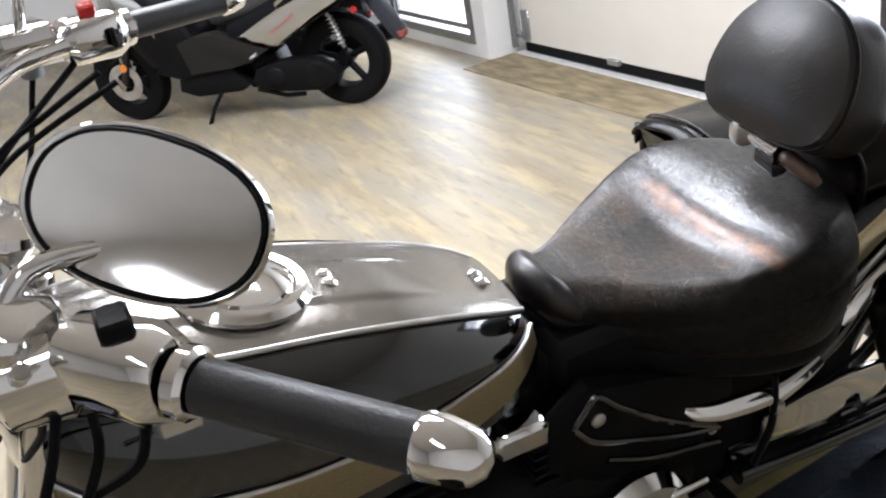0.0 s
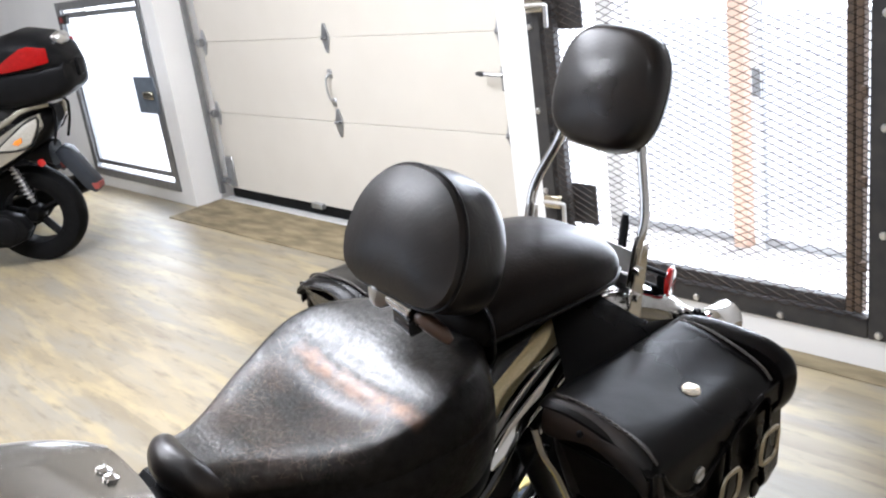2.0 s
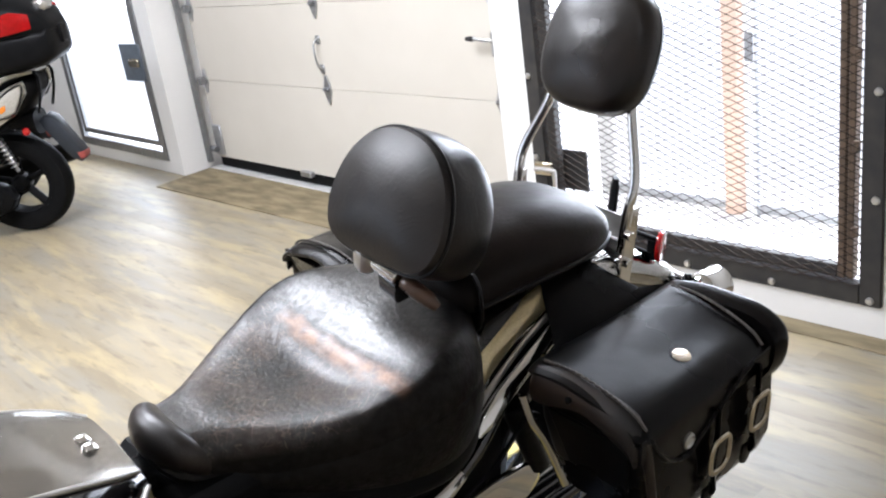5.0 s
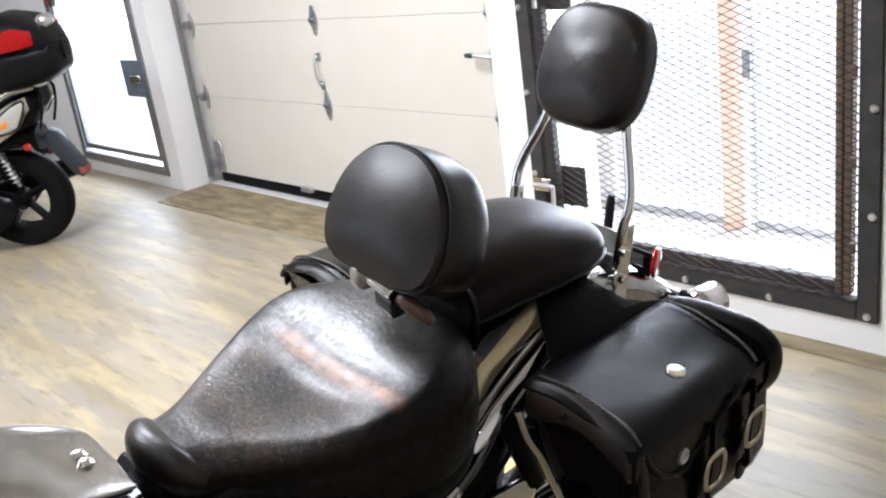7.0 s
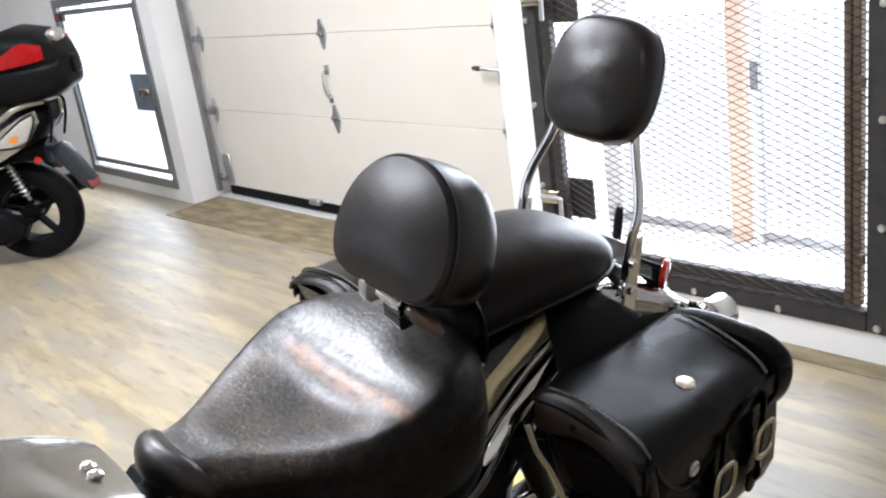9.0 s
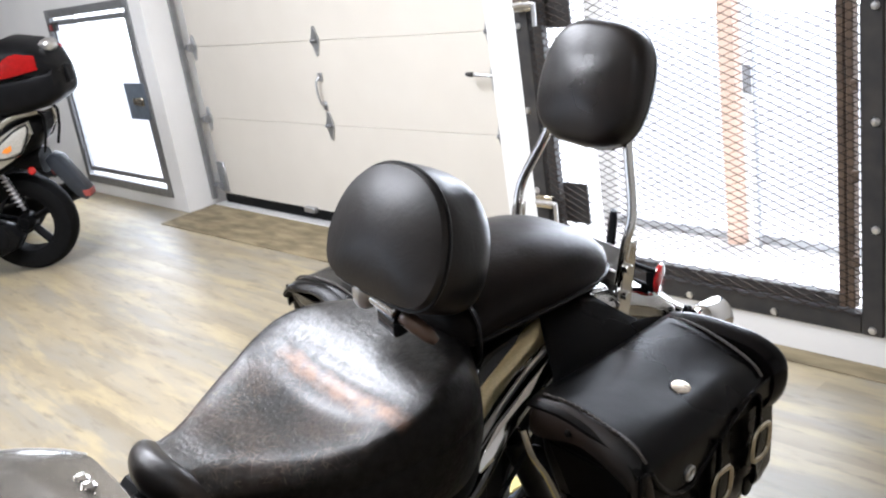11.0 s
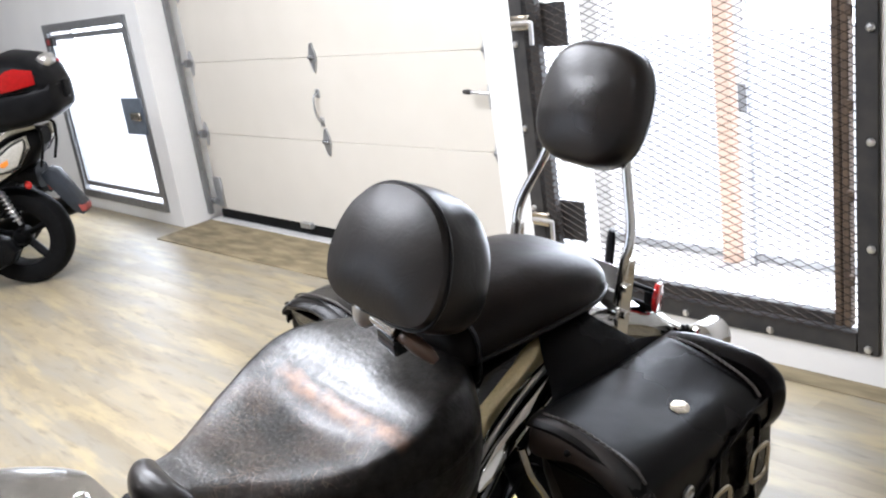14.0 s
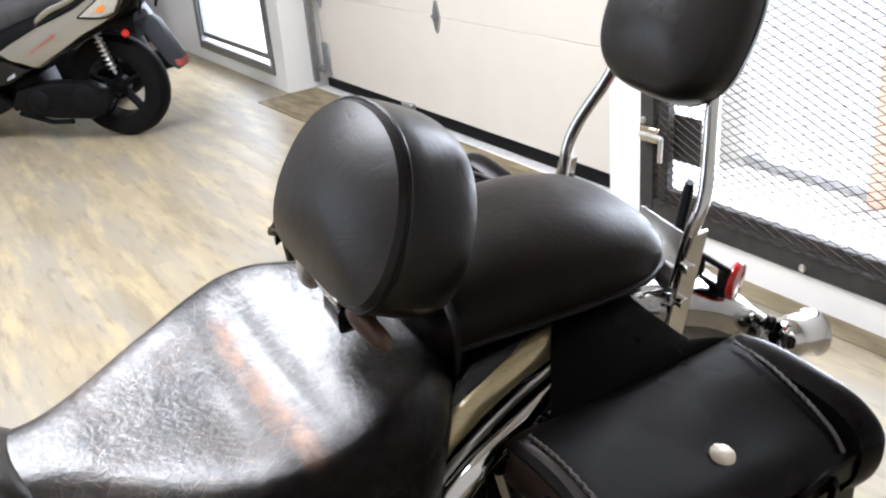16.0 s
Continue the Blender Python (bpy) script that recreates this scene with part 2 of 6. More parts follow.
def scuffed(m, ridge):
    """Fine hair-like scratches over brown patches, and a brown band across a ridge at one y."""
    nodes, links = m.node_tree.nodes, m.node_tree.links
    b = nodes["Principled BSDF"]

    def calc(op, a, c, d=None):
        n = nodes.new("ShaderNodeMath")
        n.operation = op
        for slot, v in enumerate((a, c, d)):
            if v is None:
                continue
            if isinstance(v, (int, float)):
                n.inputs[slot].default_value = v
            else:
                links.new(v, n.inputs[slot])
        return n.outputs["Value"]

    def noise(scale, detail, stretch=(1, 1, 1), turn=0.0, bend=0.0):
        mp = nodes.new("ShaderNodeMapping")
        mp.inputs["Scale"].default_value, mp.inputs["Rotation"].default_value = stretch, (0, 0, turn)
        links.new(place.outputs["Object"], mp.inputs["Vector"])
        n = nodes.new("ShaderNodeTexNoise")
        n.inputs["Scale"].default_value, n.inputs["Detail"].default_value, n.inputs["Distortion"].default_value = scale, detail, bend
        links.new(mp.outputs["Vector"], n.inputs["Vector"])
        return n.outputs["Fac"]

    def ramp(v, lo, hi, top=1.0):
        n = nodes.new("ShaderNodeMapRange")
        n.inputs["From Min"].default_value, n.inputs["From Max"].default_value, n.inputs["To Max"].default_value = lo, hi, top
        links.new(v, n.inputs["Value"])
        return n.outputs["Result"]

    def tint(old, factor, colour):
        n = nodes.new("ShaderNodeMix")
        n.data_type = "RGBA"
        n.inputs[7].default_value = (*colour, 1)
        links.new(old, n.inputs[6])
        links.new(factor, n.inputs["Factor"])
        return n.outputs[2]

    place = nodes.new("ShaderNodeTexCoord")
    sway = nodes.new("ShaderNodeTexNoise")
    sway.inputs["Scale"].default_value = 14
    links.new(place.outputs["Object"], sway.inputs["Vector"])
    bent = nodes.new("ShaderNodeMix")
    bent.data_type = "VECTOR"
    bent.inputs["Factor"].default_value = 0.012
    links.new(place.outputs["Object"], bent.inputs[4])
    links.new(sway.outputs["Color"], bent.inputs[5])
    axes = nodes.new("ShaderNodeSeparateXYZ")
    links.new(place.outputs["Object"], axes.inputs["Vector"])
    x, y, z = axes.outputs
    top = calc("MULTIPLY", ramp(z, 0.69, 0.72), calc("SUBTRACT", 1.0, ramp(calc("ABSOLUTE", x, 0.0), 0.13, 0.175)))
    out = b.inputs["Base Color"].links[0].from_socket
    # brown, thinned hide over the sitting area
    seat_area = calc("MULTIPLY", ramp(y, -0.50, -0.40), calc("SUBTRACT", 1.0, ramp(y, ridge - 0.01, ridge + 0.05)))
    out = tint(out, calc("MULTIPLY", calc("MULTIPLY", seat_area, top), ramp(noise(14, 7), 0.42, 0.62, 0.70)), (0.050, 0.027, 0.016))
    # hair-like scratches and a net of fine cracks
    lines = None
    for turn, scale, floor_ in ((0.5, 300, 0.66), (-0.9, 340, 0.66), (1.3, 280, 0.67)):
        mp = nodes.new("ShaderNodeMapping")
        mp.vector_type = "TEXTURE"
        mp.inputs["Scale"].default_value, mp.inputs["Rotation"].default_value = (1, 9, 3), (0, 0, turn)
        links.new(bent.outputs[1], mp.inputs["Vector"])
        n = nodes.new("ShaderNodeTexNoise")
        n.inputs["Scale"].default_value, n.inputs["Detail"].default_value = scale, 1.0
        links.new(mp.outputs["Vector"], n.inputs["Vector"])
        one = calc("MULTIPLY", ramp(n.outputs["Fac"], floor_, floor_ + 0.06), ramp(noise(17, 5, (1, 1, 1), turn), 0.50, 0.62))
        lines = one if lines is None else calc("MAXIMUM", lines, one)
    for size, thin, lo in ((26, 0.030, 0.52), (52, 0.040, 0.50), (95, 0.055, 0.52)):
        crack = nodes.new("ShaderNodeTexVoronoi")
        crack.feature = "DISTANCE_TO_EDGE"
        crack.inputs["Scale"].default_value = size
        swirl = nodes.new("ShaderNodeMix")
        swirl.data_type = "VECTOR"
        swirl.inputs["Factor"].default_value = 0.05
        links.new(place.outputs["Object"], swirl.inputs[4])
        links.new(sway.outputs["Color"], swirl.inputs[5])
        links.new(swirl.outputs[1], crack.inputs["Vector"])
        edge = calc("SUBTRACT", 1.0, ramp(crack.outputs["Distance"], 0.0, thin))
        lines = calc("MAXIMUM", lines, calc("MULTIPLY", calc("MULTIPLY", edge, 0.75), ramp(noise(size * 0.55, 5, (1, 1, 1), size), lo, lo + 0.10)))
    # worn speckle
    lines = calc("MAXIMUM", lines, calc("MULTIPLY", ramp(noise(190, 6), 0.56, 0.70, 0.55), ramp(noise(20, 5), 0.46, 0.60)))
    lines = calc("MULTIPLY", lines, top)
    scratch = calc("MULTIPLY", lines, calc("MULTIPLY_ADD", seat_area, 0.6, 0.2))
    out = tint(out, scratch, (0.20, 0.145, 0.105))
    # brown band along the ridge
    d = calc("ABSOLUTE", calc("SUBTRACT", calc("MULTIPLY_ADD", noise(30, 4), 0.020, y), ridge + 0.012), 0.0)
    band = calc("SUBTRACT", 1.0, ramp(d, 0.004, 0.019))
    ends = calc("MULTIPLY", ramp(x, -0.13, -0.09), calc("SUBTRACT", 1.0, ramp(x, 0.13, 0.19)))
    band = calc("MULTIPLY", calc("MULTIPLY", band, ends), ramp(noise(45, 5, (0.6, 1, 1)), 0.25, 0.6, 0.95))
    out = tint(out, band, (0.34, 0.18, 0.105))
    links.new(out, b.inputs["Base Color"])
    # specular level masked to put sheen on the top and darken the sides
    top_sheen = nodes.new("ShaderNodeMapRange")
    top_sheen.inputs["To Min"].default_value, top_sheen.inputs["To Max"].default_value = 0.15, 0.72
    links.new(top, top_sheen.inputs["Value"])
    links.new(calc("MULTIPLY", top_sheen.outputs["Result"], calc("MULTIPLY", calc("MULTIPLY_ADD", seat_area, -0.15, 1.0), calc("MULTIPLY", calc("MULTIPLY_ADD", band, -0.55, 1.0), calc("MULTIPLY_ADD", noise(75, 8), 1.7, 0.10)))), b.inputs["Specular IOR Level"])
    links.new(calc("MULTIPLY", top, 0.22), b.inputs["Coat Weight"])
    # hide thinned by wear is rougher
    smooth = b.inputs["Roughness"].links[0].from_socket
    links.new(calc("MULTIPLY_ADD", calc("MULTIPLY", seat_area, ramp(noise(60, 7), 0.38, 0.62)), 0.12, smooth), b.inputs["Roughness"])
    return m


LEATHER = leather("black_pad_leather", (0.003, 0.0028, 0.0028), (0.006, 0.0045, 0.004), 0.36, 0.06, 0.03, 0.22)
PILLIONHIDE = leather("pillion_leather", (0.007, 0.0052, 0.0044), (0.013, 0.0092, 0.0075), 0.35, 0.20, 0.0, 0.12, 0.08, 170)
PADLEATHER = leather("worn_pad_leather", (0.004, 0.0037, 0.0036), (0.014, 0.0090, 0.0070), 0.32, 0.10, 0.0, 0.38, 0.14, 190)
for socket, amount in (("Coat Weight", 0.12), ("Coat Roughness", 0.26)):
    PADLEATHER.node_tree.nodes["Principled BSDF"].inputs[socket].default_value = amount
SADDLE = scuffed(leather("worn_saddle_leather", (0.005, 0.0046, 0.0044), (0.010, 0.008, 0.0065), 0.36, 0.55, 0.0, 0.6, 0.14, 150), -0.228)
SADDLE.node_tree.nodes["Principled BSDF"].inputs["Coat Roughness"].default_value = 0.36
BAGLEATHER = leather("black_bag_leather", (0.003, 0.003, 0.0033), (0.006, 0.0045, 0.004), 0.30, 0.07, 0.0, 0.13)
CHROME = material("chrome", (0.80, 0.79, 0.77), 0.07, 1.0, second=(0.72, 0.71, 0.70), scale=12, rough_var=0.03)
SATIN = material("satin_metal", (0.72, 0.71, 0.69), 0.34, 1.0, second=(0.45, 0.44, 0.43), scale=20)
BRASS = material("aged_nickel", (0.62, 0.56, 0.46), 0.25, 1.0, second=(0.45, 0.40, 0.32), scale=50)
BLACKPAINT = material("gloss_black_paint", (0.003, 0.003, 0.0035), 0.08, second=(0.004, 0.004, 0.005), scale=4, coat=1.0, rough_var=0.02)
GOLD = material("champagne_gold_paint", (0.62, 0.52, 0.30), 0.30, 0.75, second=(0.47, 0.39, 0.22), scale=300, coat=1.0)
TANKTOP = material("silver_taupe_paint", (0.56, 0.53, 0.485), 0.20, 0.85, second=(0.50, 0.47, 0.43), scale=300, coat=1.0)
BLACKPLASTIC = material("black_plastic", (0.004, 0.004, 0.0045), 0.40, second=(0.007, 0.007, 0.0075), scale=20, bump=0.08, bump_scale=300, specular=0.07)
ENGINE = material("black_engine_casting", (0.004, 0.004, 0.0045), 0.35, 0.2, second=(0.008, 0.008, 0.008), scale=30, bump=0.15, specular=0.08)
REDLENS = material("red_lens", (0.55, 0.012, 0.012), 0.12, second=(0.40, 0.01, 0.01), scale=60, coat=0.6)
THREAD = material("stitching_thread", (0.10, 0.088, 0.078), 0.7, second=(0.05, 0.045, 0.04), scale=200)
SEATLIP = leather("worn_lip_leather", (0.005, 0.0044, 0.004), (0.020, 0.013, 0.010), 0.42, 0.16, 0.0, 0.6, 0.10)
BROWNHIDE = leather("worn_brown_leather", (0.16, 0.09, 0.06), (0.05, 0.03, 0.02), 0.30, 0.05, 0.0, 0.5)
BAGWORN = leather("rubbed_bag_leather", (0.004, 0.0036, 0.0035), (0.030, 0.018, 0.0125), 0.40, 0.18, 0.0, 0.42)


# ---- mesh helpers ----
def part(name, bm, mat, parent=None, label="", smooth=True):
    """One mesh object from a bmesh, under a thing or a part."""
    me = bpy.data.meshes.new(name)
    bmesh.ops.recalc_face_normals(bm, faces=bm.faces)
    bm.to_mesh(me)
    bm.free()
    me.materials.append(mat)
    if smooth:
        me.shade_smooth()
        me.set_sharp_from_angle(angle=radians(38))
    ob = new(name, me)
    ob.parent = parent
    if label:
        tagged(ob, label)
    return ob


def holder(name, m, label, category, group="", kind=""):
    ob = new(name)
    ob.empty_display_size = 0.05
    ob.matrix_world = m
    return tagged(ob, label, category, group, kind)


def add_box(bm, lo, hi, bevel=0.0, m=None, segs=1):
    size = [h - l for l, h in zip(lo, hi)]
    mid = [(h + l) / 2 for l, h in zip(lo, hi)]
    made = bmesh.ops.create_cube(bm, size=1, matrix=Matrix.LocRotScale(mid, None, size))["verts"]
    if bevel:
        edges = list({e for v in made for e in v.link_edges})
        out = bmesh.ops.bevel(bm, geom=edges, offset=bevel, segments=segs, profile=0.5, affect="EDGES")
        made = list({v for f in out["faces"] for v in f.verts} | {v for v in made if v.is_valid})
    if m is not None:
        bmesh.ops.transform(bm, matrix=m, verts=[v for v in made if v.is_valid])
    return made


def box(lo, hi, bevel=0.0, m=None, segs=1):
    bm = bmesh.new()
    add_box(bm, lo, hi, bevel, m, segs)
    return bm


def add_loft(bm, rings, cap=True):
    rows = [[bm.verts.new(p) for p in ring] for ring in rings]
    for a, b in zip(rows, rows[1:]):
        for i in range(len(a)):
            j = (i + 1) % len(a)
            bm.faces.new((a[i], a[j], b[j], b[i]))
    if cap:
        bm.faces.new(rows[0])
        bm.faces.new(list(reversed(rows[-1])))
    return rows


def loft(rings, cap=True):
    bm = bmesh.new()
    add_loft(bm, rings, cap)
    return bm


def glide(points, steps):
    """A smooth line through points (Catmull-Rom)."""
    p = [Vector(q) for q in points]
    p = [p[0] * 2 - p[1]] + p + [p[-1] * 2 - p[-2]]
    out = []
    for i in range(1, len(p) - 2):
        for k in range(steps):
            t = k / steps
            a, b, c, d = p[i - 1], p[i], p[i + 1], p[i + 2]
            out.append(0.5 * (2 * b + (c - a) * t + (2 * a - 5 * b + 4 * c - d) * t * t + (3 * b - a - 3 * c + d) * t ** 3))
    return out + [p[-2]]


def add_tube(bm, points, radius, segs=12, steps=6, smooth=True, flat=(1, 1)):
    line = glide(points, steps) if smooth and len(points) > 2 else [Vector(q) for q in points]
    radii = radius if isinstance(radius, (list, tuple)) else [radius] * len(points)
    rings, up = [], None
    for i, q in enumerate(line):
        d = (line[min(i + 1, len(line) - 1)] - line[max(i - 1, 0)]).normalized()
        up = (up - d * up.dot(d)).normalized() if up is not None else d.orthogonal().normalized()
        side = d.cross(up)
        s = i / (len(line) - 1) * (len(radii) - 1)
        k = min(int(s), len(radii) - 2)
        r = radii[k] + (radii[k + 1] - radii[k]) * (s - k)
        rings.append([q + (up * math.cos(a) * flat[0] + side * math.sin(a) * flat[1]) * r for a in [2 * math.pi * n / segs for n in range(segs)]])
    add_loft(bm, rings)


def tube(points, radius, segs=12, steps=6, smooth=True, flat=(1, 1)):
    bm = bmesh.new()
    add_tube(bm, points, radius, segs, steps, smooth, flat)
    return bm


def lathe(profile, segs=24, m=None):
    """Turn (radius, height) pairs round the z axis."""
    bm = bmesh.new()
    rings = [[Vector((max(r, 1e-4) * math.cos(a), max(r, 1e-4) * math.sin(a), z)) for a in [2 * math.pi * n / segs for n in range(segs)]] for r, z in profile]
    add_loft(bm, rings)
    if m is not None:
        bm.transform(m)
    return bm


def hoop(profile, segs=32, m=None):
    """A closed ring: (radius, height) pairs turned round the z axis, with the hole left open."""
    bm = bmesh.new()
    rings = [[Vector((r * math.cos(a), r * math.sin(a), z)) for a in [2 * math.pi * n / segs for n in range(segs)]] for r, z in profile]
    rows = add_loft(bm, rings, cap=False)
    for i in range(segs):
        j = (i + 1) % segs
        bm.faces.new((rows[-1][i], rows[-1][j], rows[0][j], rows[0][i]))
    if m is not None:
        bm.transform(m)
    return bm


def axis(a, b):
    """A pose at a whose z axis points to b."""
    d = Vector(b) - Vector(a)
    return Matrix.Translation(a) @ d.to_track_quat("Z", "Y").to_matrix().to_4x4()


def rod(a, b, r, segs=14, bevel=0.15):
    n = (Vector(b) - Vector(a)).length
    e = r * bevel
    return lathe([(r - e, 0), (r, e), (r, n - e), (r - e, n)], segs, axis(a, b))


def squircle(w, h, n=24, e=2.6, cx=0.0, cy=0.0):
    """Points of a rounded oblong of half sizes w, h."""
    out = []
    for k in range(n):
        a = 2 * math.pi * k / n
        c, s = math.cos(a), math.sin(a)
        out.append((cx + w * math.copysign(abs(c) ** (2 / e), c), cy + h * math.copysign(abs(s) ** (2 / e), s)))
    return out


def prism(outline, thick, bevel=0.0, m=None):
    """An outline in x, y given depth in z (0 to thick)."""
    bm = bmesh.new()
    add_loft(bm, [[Vector((x, y, 0)) for x, y in outline], [Vector((x, y, thick)) for x, y in outline]])
    if bevel:
        edges = [e for e in bm.edges if abs(e.verts[0].co.z - e.verts[1].co.z) < 1e-6]
        bmesh.ops.bevel(bm, geom=edges, offset=bevel, segments=2, profile=0.5, affect="EDGES")
    if m is not None:
        bm.transform(m)
    return bm


# ---- the room ----
ROOM = (-4.2, -6.2, 7.0, 3.0)  # left, near, right, height
GATE = (-1.545, -0.165, 0.08, 1.315)
BAY = (0.0, 2.82)
CAGE = (2.975, 4.255, 0.10, 2.25)
THICK = 0.2


def wall_with_openings():
    bm = bmesh.new()
    l, r, h = ROOM[0], ROOM[2], ROOM[3]
    add_box(bm, (l - 0.2, 0, 0), (GATE[0], THICK, h))
    add_box(bm, (GATE[0], 0, 0), (GATE[1], THICK, GATE[2]))
    add_box(bm, (GATE[0], 0, GATE[3]), (GATE[1], THICK, h))
    add_box(bm, (GATE[1], 0, 0), (BAY[0], THICK + 0.12, h))
    add_box(bm, (BAY[0], 0.27, 0), (BAY[0] + 0.10, THICK + 0.12, 2.3))
    add_box(bm, (BAY[1] - 0.10, 0.27, 0), (BAY[1], THICK + 0.12, 2.3))
    add_box(bm, (BAY[0] + 0.10, 0.27, 2.15), (BAY[1] - 0.10, THICK + 0.12, 2.3))
    add_box(bm, (BAY[0], THICK, 2.3), (BAY[1], THICK + 0.12, h))
    add_box(bm, (BAY[0], 0, 2.3), (BAY[1], THICK, h))
    add_box(bm, (BAY[1], 0, 0), (CAGE[0] + 0.04, THICK + 0.12, h))
    add_box(bm, (CAGE[0] + 0.04, 0, 0), (CAGE[1] - 0.04, THICK, CAGE[2] + 0.04))
    add_box(bm, (CAGE[0] + 0.04, 0, CAGE[3]), (CAGE[1] - 0.04, THICK, h))
    add_box(bm, (CAGE[1] - 0.04, 0, 0), (r + 0.2, THICK, h))
    return bm


tagged(part("wall_north", wall_with_openings(), WALL, smooth=False), "white painted wall with a garage door and two barred openings", "wall", kind="structure")
tagged(part("wall_west", box((ROOM[0] - 0.2, ROOM[1], 0), (ROOM[0], 0, ROOM[3])), WALL), "plain white side wall", "wall", kind="structure")
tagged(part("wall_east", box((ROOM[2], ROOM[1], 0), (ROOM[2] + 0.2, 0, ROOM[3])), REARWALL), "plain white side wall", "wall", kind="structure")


def south_wall():
    """Rear wall with the shop window."""
    bm = bmesh.new()
    l, r, y0, y1, h = ROOM[0] - 0.2, ROOM[2] + 0.2, ROOM[1] - 0.2, ROOM[1], ROOM[3]
    add_box(bm, (l, y0, 0), (SHOP[0], y1, h))
    add_box(bm, (SHOP[1], y0, 0), (r, y1, h))
    add_box(bm, (SHOP[0], y0, 0), (SHOP[1], y1, SHOP[2]))
    add_box(bm, (SHOP[0], y0, SHOP[3]), (SHOP[1], y1, h))
    return bm


SHOP = (-2.6, 1.8, 1.05, 2.65)
window = holder("window_3", pose(0, ROOM[1], 0), "wide shop window with a dark frame", "window", kind="structure")
for lo, hi in (((SHOP[0], -0.04, SHOP[2]), (SHOP[1], 0.02, SHOP[2] + 0.06)), ((SHOP[0], -0.04, SHOP[3] - 0.06), (SHOP[1], 0.02, SHOP[3])), ((SHOP[0], -0.04, SHOP[2] + 0.06), (SHOP[0] + 0.06, 0.02, SHOP[3] - 0.06)),
               ((SHOP[1] - 0.06, -0.04, SHOP[2] + 0.06), (SHOP[1], 0.02, SHOP[3] - 0.06)), ((-0.44, -0.04, SHOP[2] + 0.06), (-0.36, 0.02, SHOP[3] - 0.06))):
    part("window_frame", box(lo, hi, 0.004), DARKSTEEL, window)
tagged(part("wall_south", south_wall(), DARKWALL, smooth=False), "unseen grey rear wall with a wide shop window", "wall", kind="structure")
tagged(part("ceiling", box((ROOM[0] - 0.2, ROOM[1] - 0.2, ROOM[3]), (ROOM[2] + 0.2, THICK, ROOM[3] + 0.15)), CEIL), "plain off-white painted ceiling", "ceiling", kind="structure")
floor = tagged(part("floor", box((ROOM[0] - 0.2, ROOM[1] - 0.2, -0.12), (ROOM[2] + 0.2, 0.34, -0.004)), SUBFLOOR), "worn pale oak plank floor", "floor", kind="structure")
tagged(part("ground", box((-30, 0.34, -0.15), (30, 60, -0.015)), CONCRETE), "pale sunlit concrete ground outside", "ground", kind="structure")
tagged(part("backdrop", box((-30, 9, -0.1), (30, 9.3, 14)), GLOWWALL), "glowing white backdrop beyond the yard", "backdrop", kind="structure")


# ---- garage door in its bay ----
def garage_door():
    top = holder("garage_door", pose(0, 0.22, 0), "closed cream sectional garage door with steel hinges", "garage door")
    x0, x1, seams = 0.075, 2.76, [0.075, 0.553, 0.98, 1.407, 1.834, 2.26]
    for z0, z1 in zip(seams, seams[1:]):
        part("panel", box((x0, 0, z0 + 0.0006), (x1, 0.045, z1 - 0.0006), 0.0022), DOORPAINT, top)
    part("bottom_seal", box((x0, 0.005, 0.012), (x1, 0.05, 0.073), 0.008), RUBBER, top, "black rubber bottom seal")
    for z in seams[1:-1]:
        for x, kind in ((0.115, 1), (1.39, 0), (2.62, 1)):
            hinge = part("hinge", hinge_plate(x, z), GALV, top, "galvanised diamond hinge", False)
            part("hinge_pin", rod((x - 0.022, -0.014, z), (x + 0.022, -0.014, z), 0.010), STEEL, hinge)
        part("roller_stem", rod((0.040, -0.034, z), (0.135, -0.034, z), 0.007), STEEL, top)
        part("roller_bracket", box((0.095, -0.046, z - 0.022), (0.135, -0.012, z + 0.022), 0.003), STEEL, top)
    for z in (0.655, 0.80):
        part("handle_foot", box((1.355, -0.006, z - 0.022), (1.392, -0.0005, z + 0.022), 0.002), GALV, top)
    part("pull_handle", tube([(1.368, -0.004, 0.80), (1.367, -0.026, 0.782), (1.368, -0.032, 0.73), (1.374, -0.026, 0.676), (1.380, -0.004, 0.655)], [0.009, 0.0055, 0.006, 0.0055, 0.009]), GALV, top, "bent steel pull handle")
    latch = part("latch", box((2.60, -0.02, 0.74), (2.66, -0.002, 0.84), 0.006), GALV, top)
    part("latch_lever", tube([(2.62, -0.025, 0.805), (2.57, -0.04, 0.812), (2.51, -0.045, 0.816)], [0.008, 0.007, 0.009]), GALV, latch)
    part("lever_tip", tube([(2.535, -0.043, 0.8145), (2.515, -0.045, 0.816), (2.492, -0.046, 0.817)], [0.009, 0.011, 0.008]), DARKSTEEL, latch)
    foot = part("bottom_bracket", box((0.078, -0.012, 0.09), (0.17, -0.001, 0.28), 0.004), GALV, top)
    part("roller", rod((0.06, -0.03, 0.13), (0.12, -0.03, 0.13), 0.02), STEEL, foot)
    part("foot_clip", box((1.02, -0.03, 0.06), (1.12, 0.0, 0.09), 0.004), GALV, top)
    return top


def hinge_plate(x, z):
    pts = [(-0.007, -0.075), (0.007, -0.075), (0.030, -0.014), (0.030, 0.014), (0.009, 0.070), (-0.009, 0.070), (-0.030, 0.014), (-0.030, -0.014)]
    return prism(pts, 0.008, 0.002, Matrix.Translation((x, -0.001, z)) @ Matrix.Rotation(radians(90), 4, "X"))


garage_door()


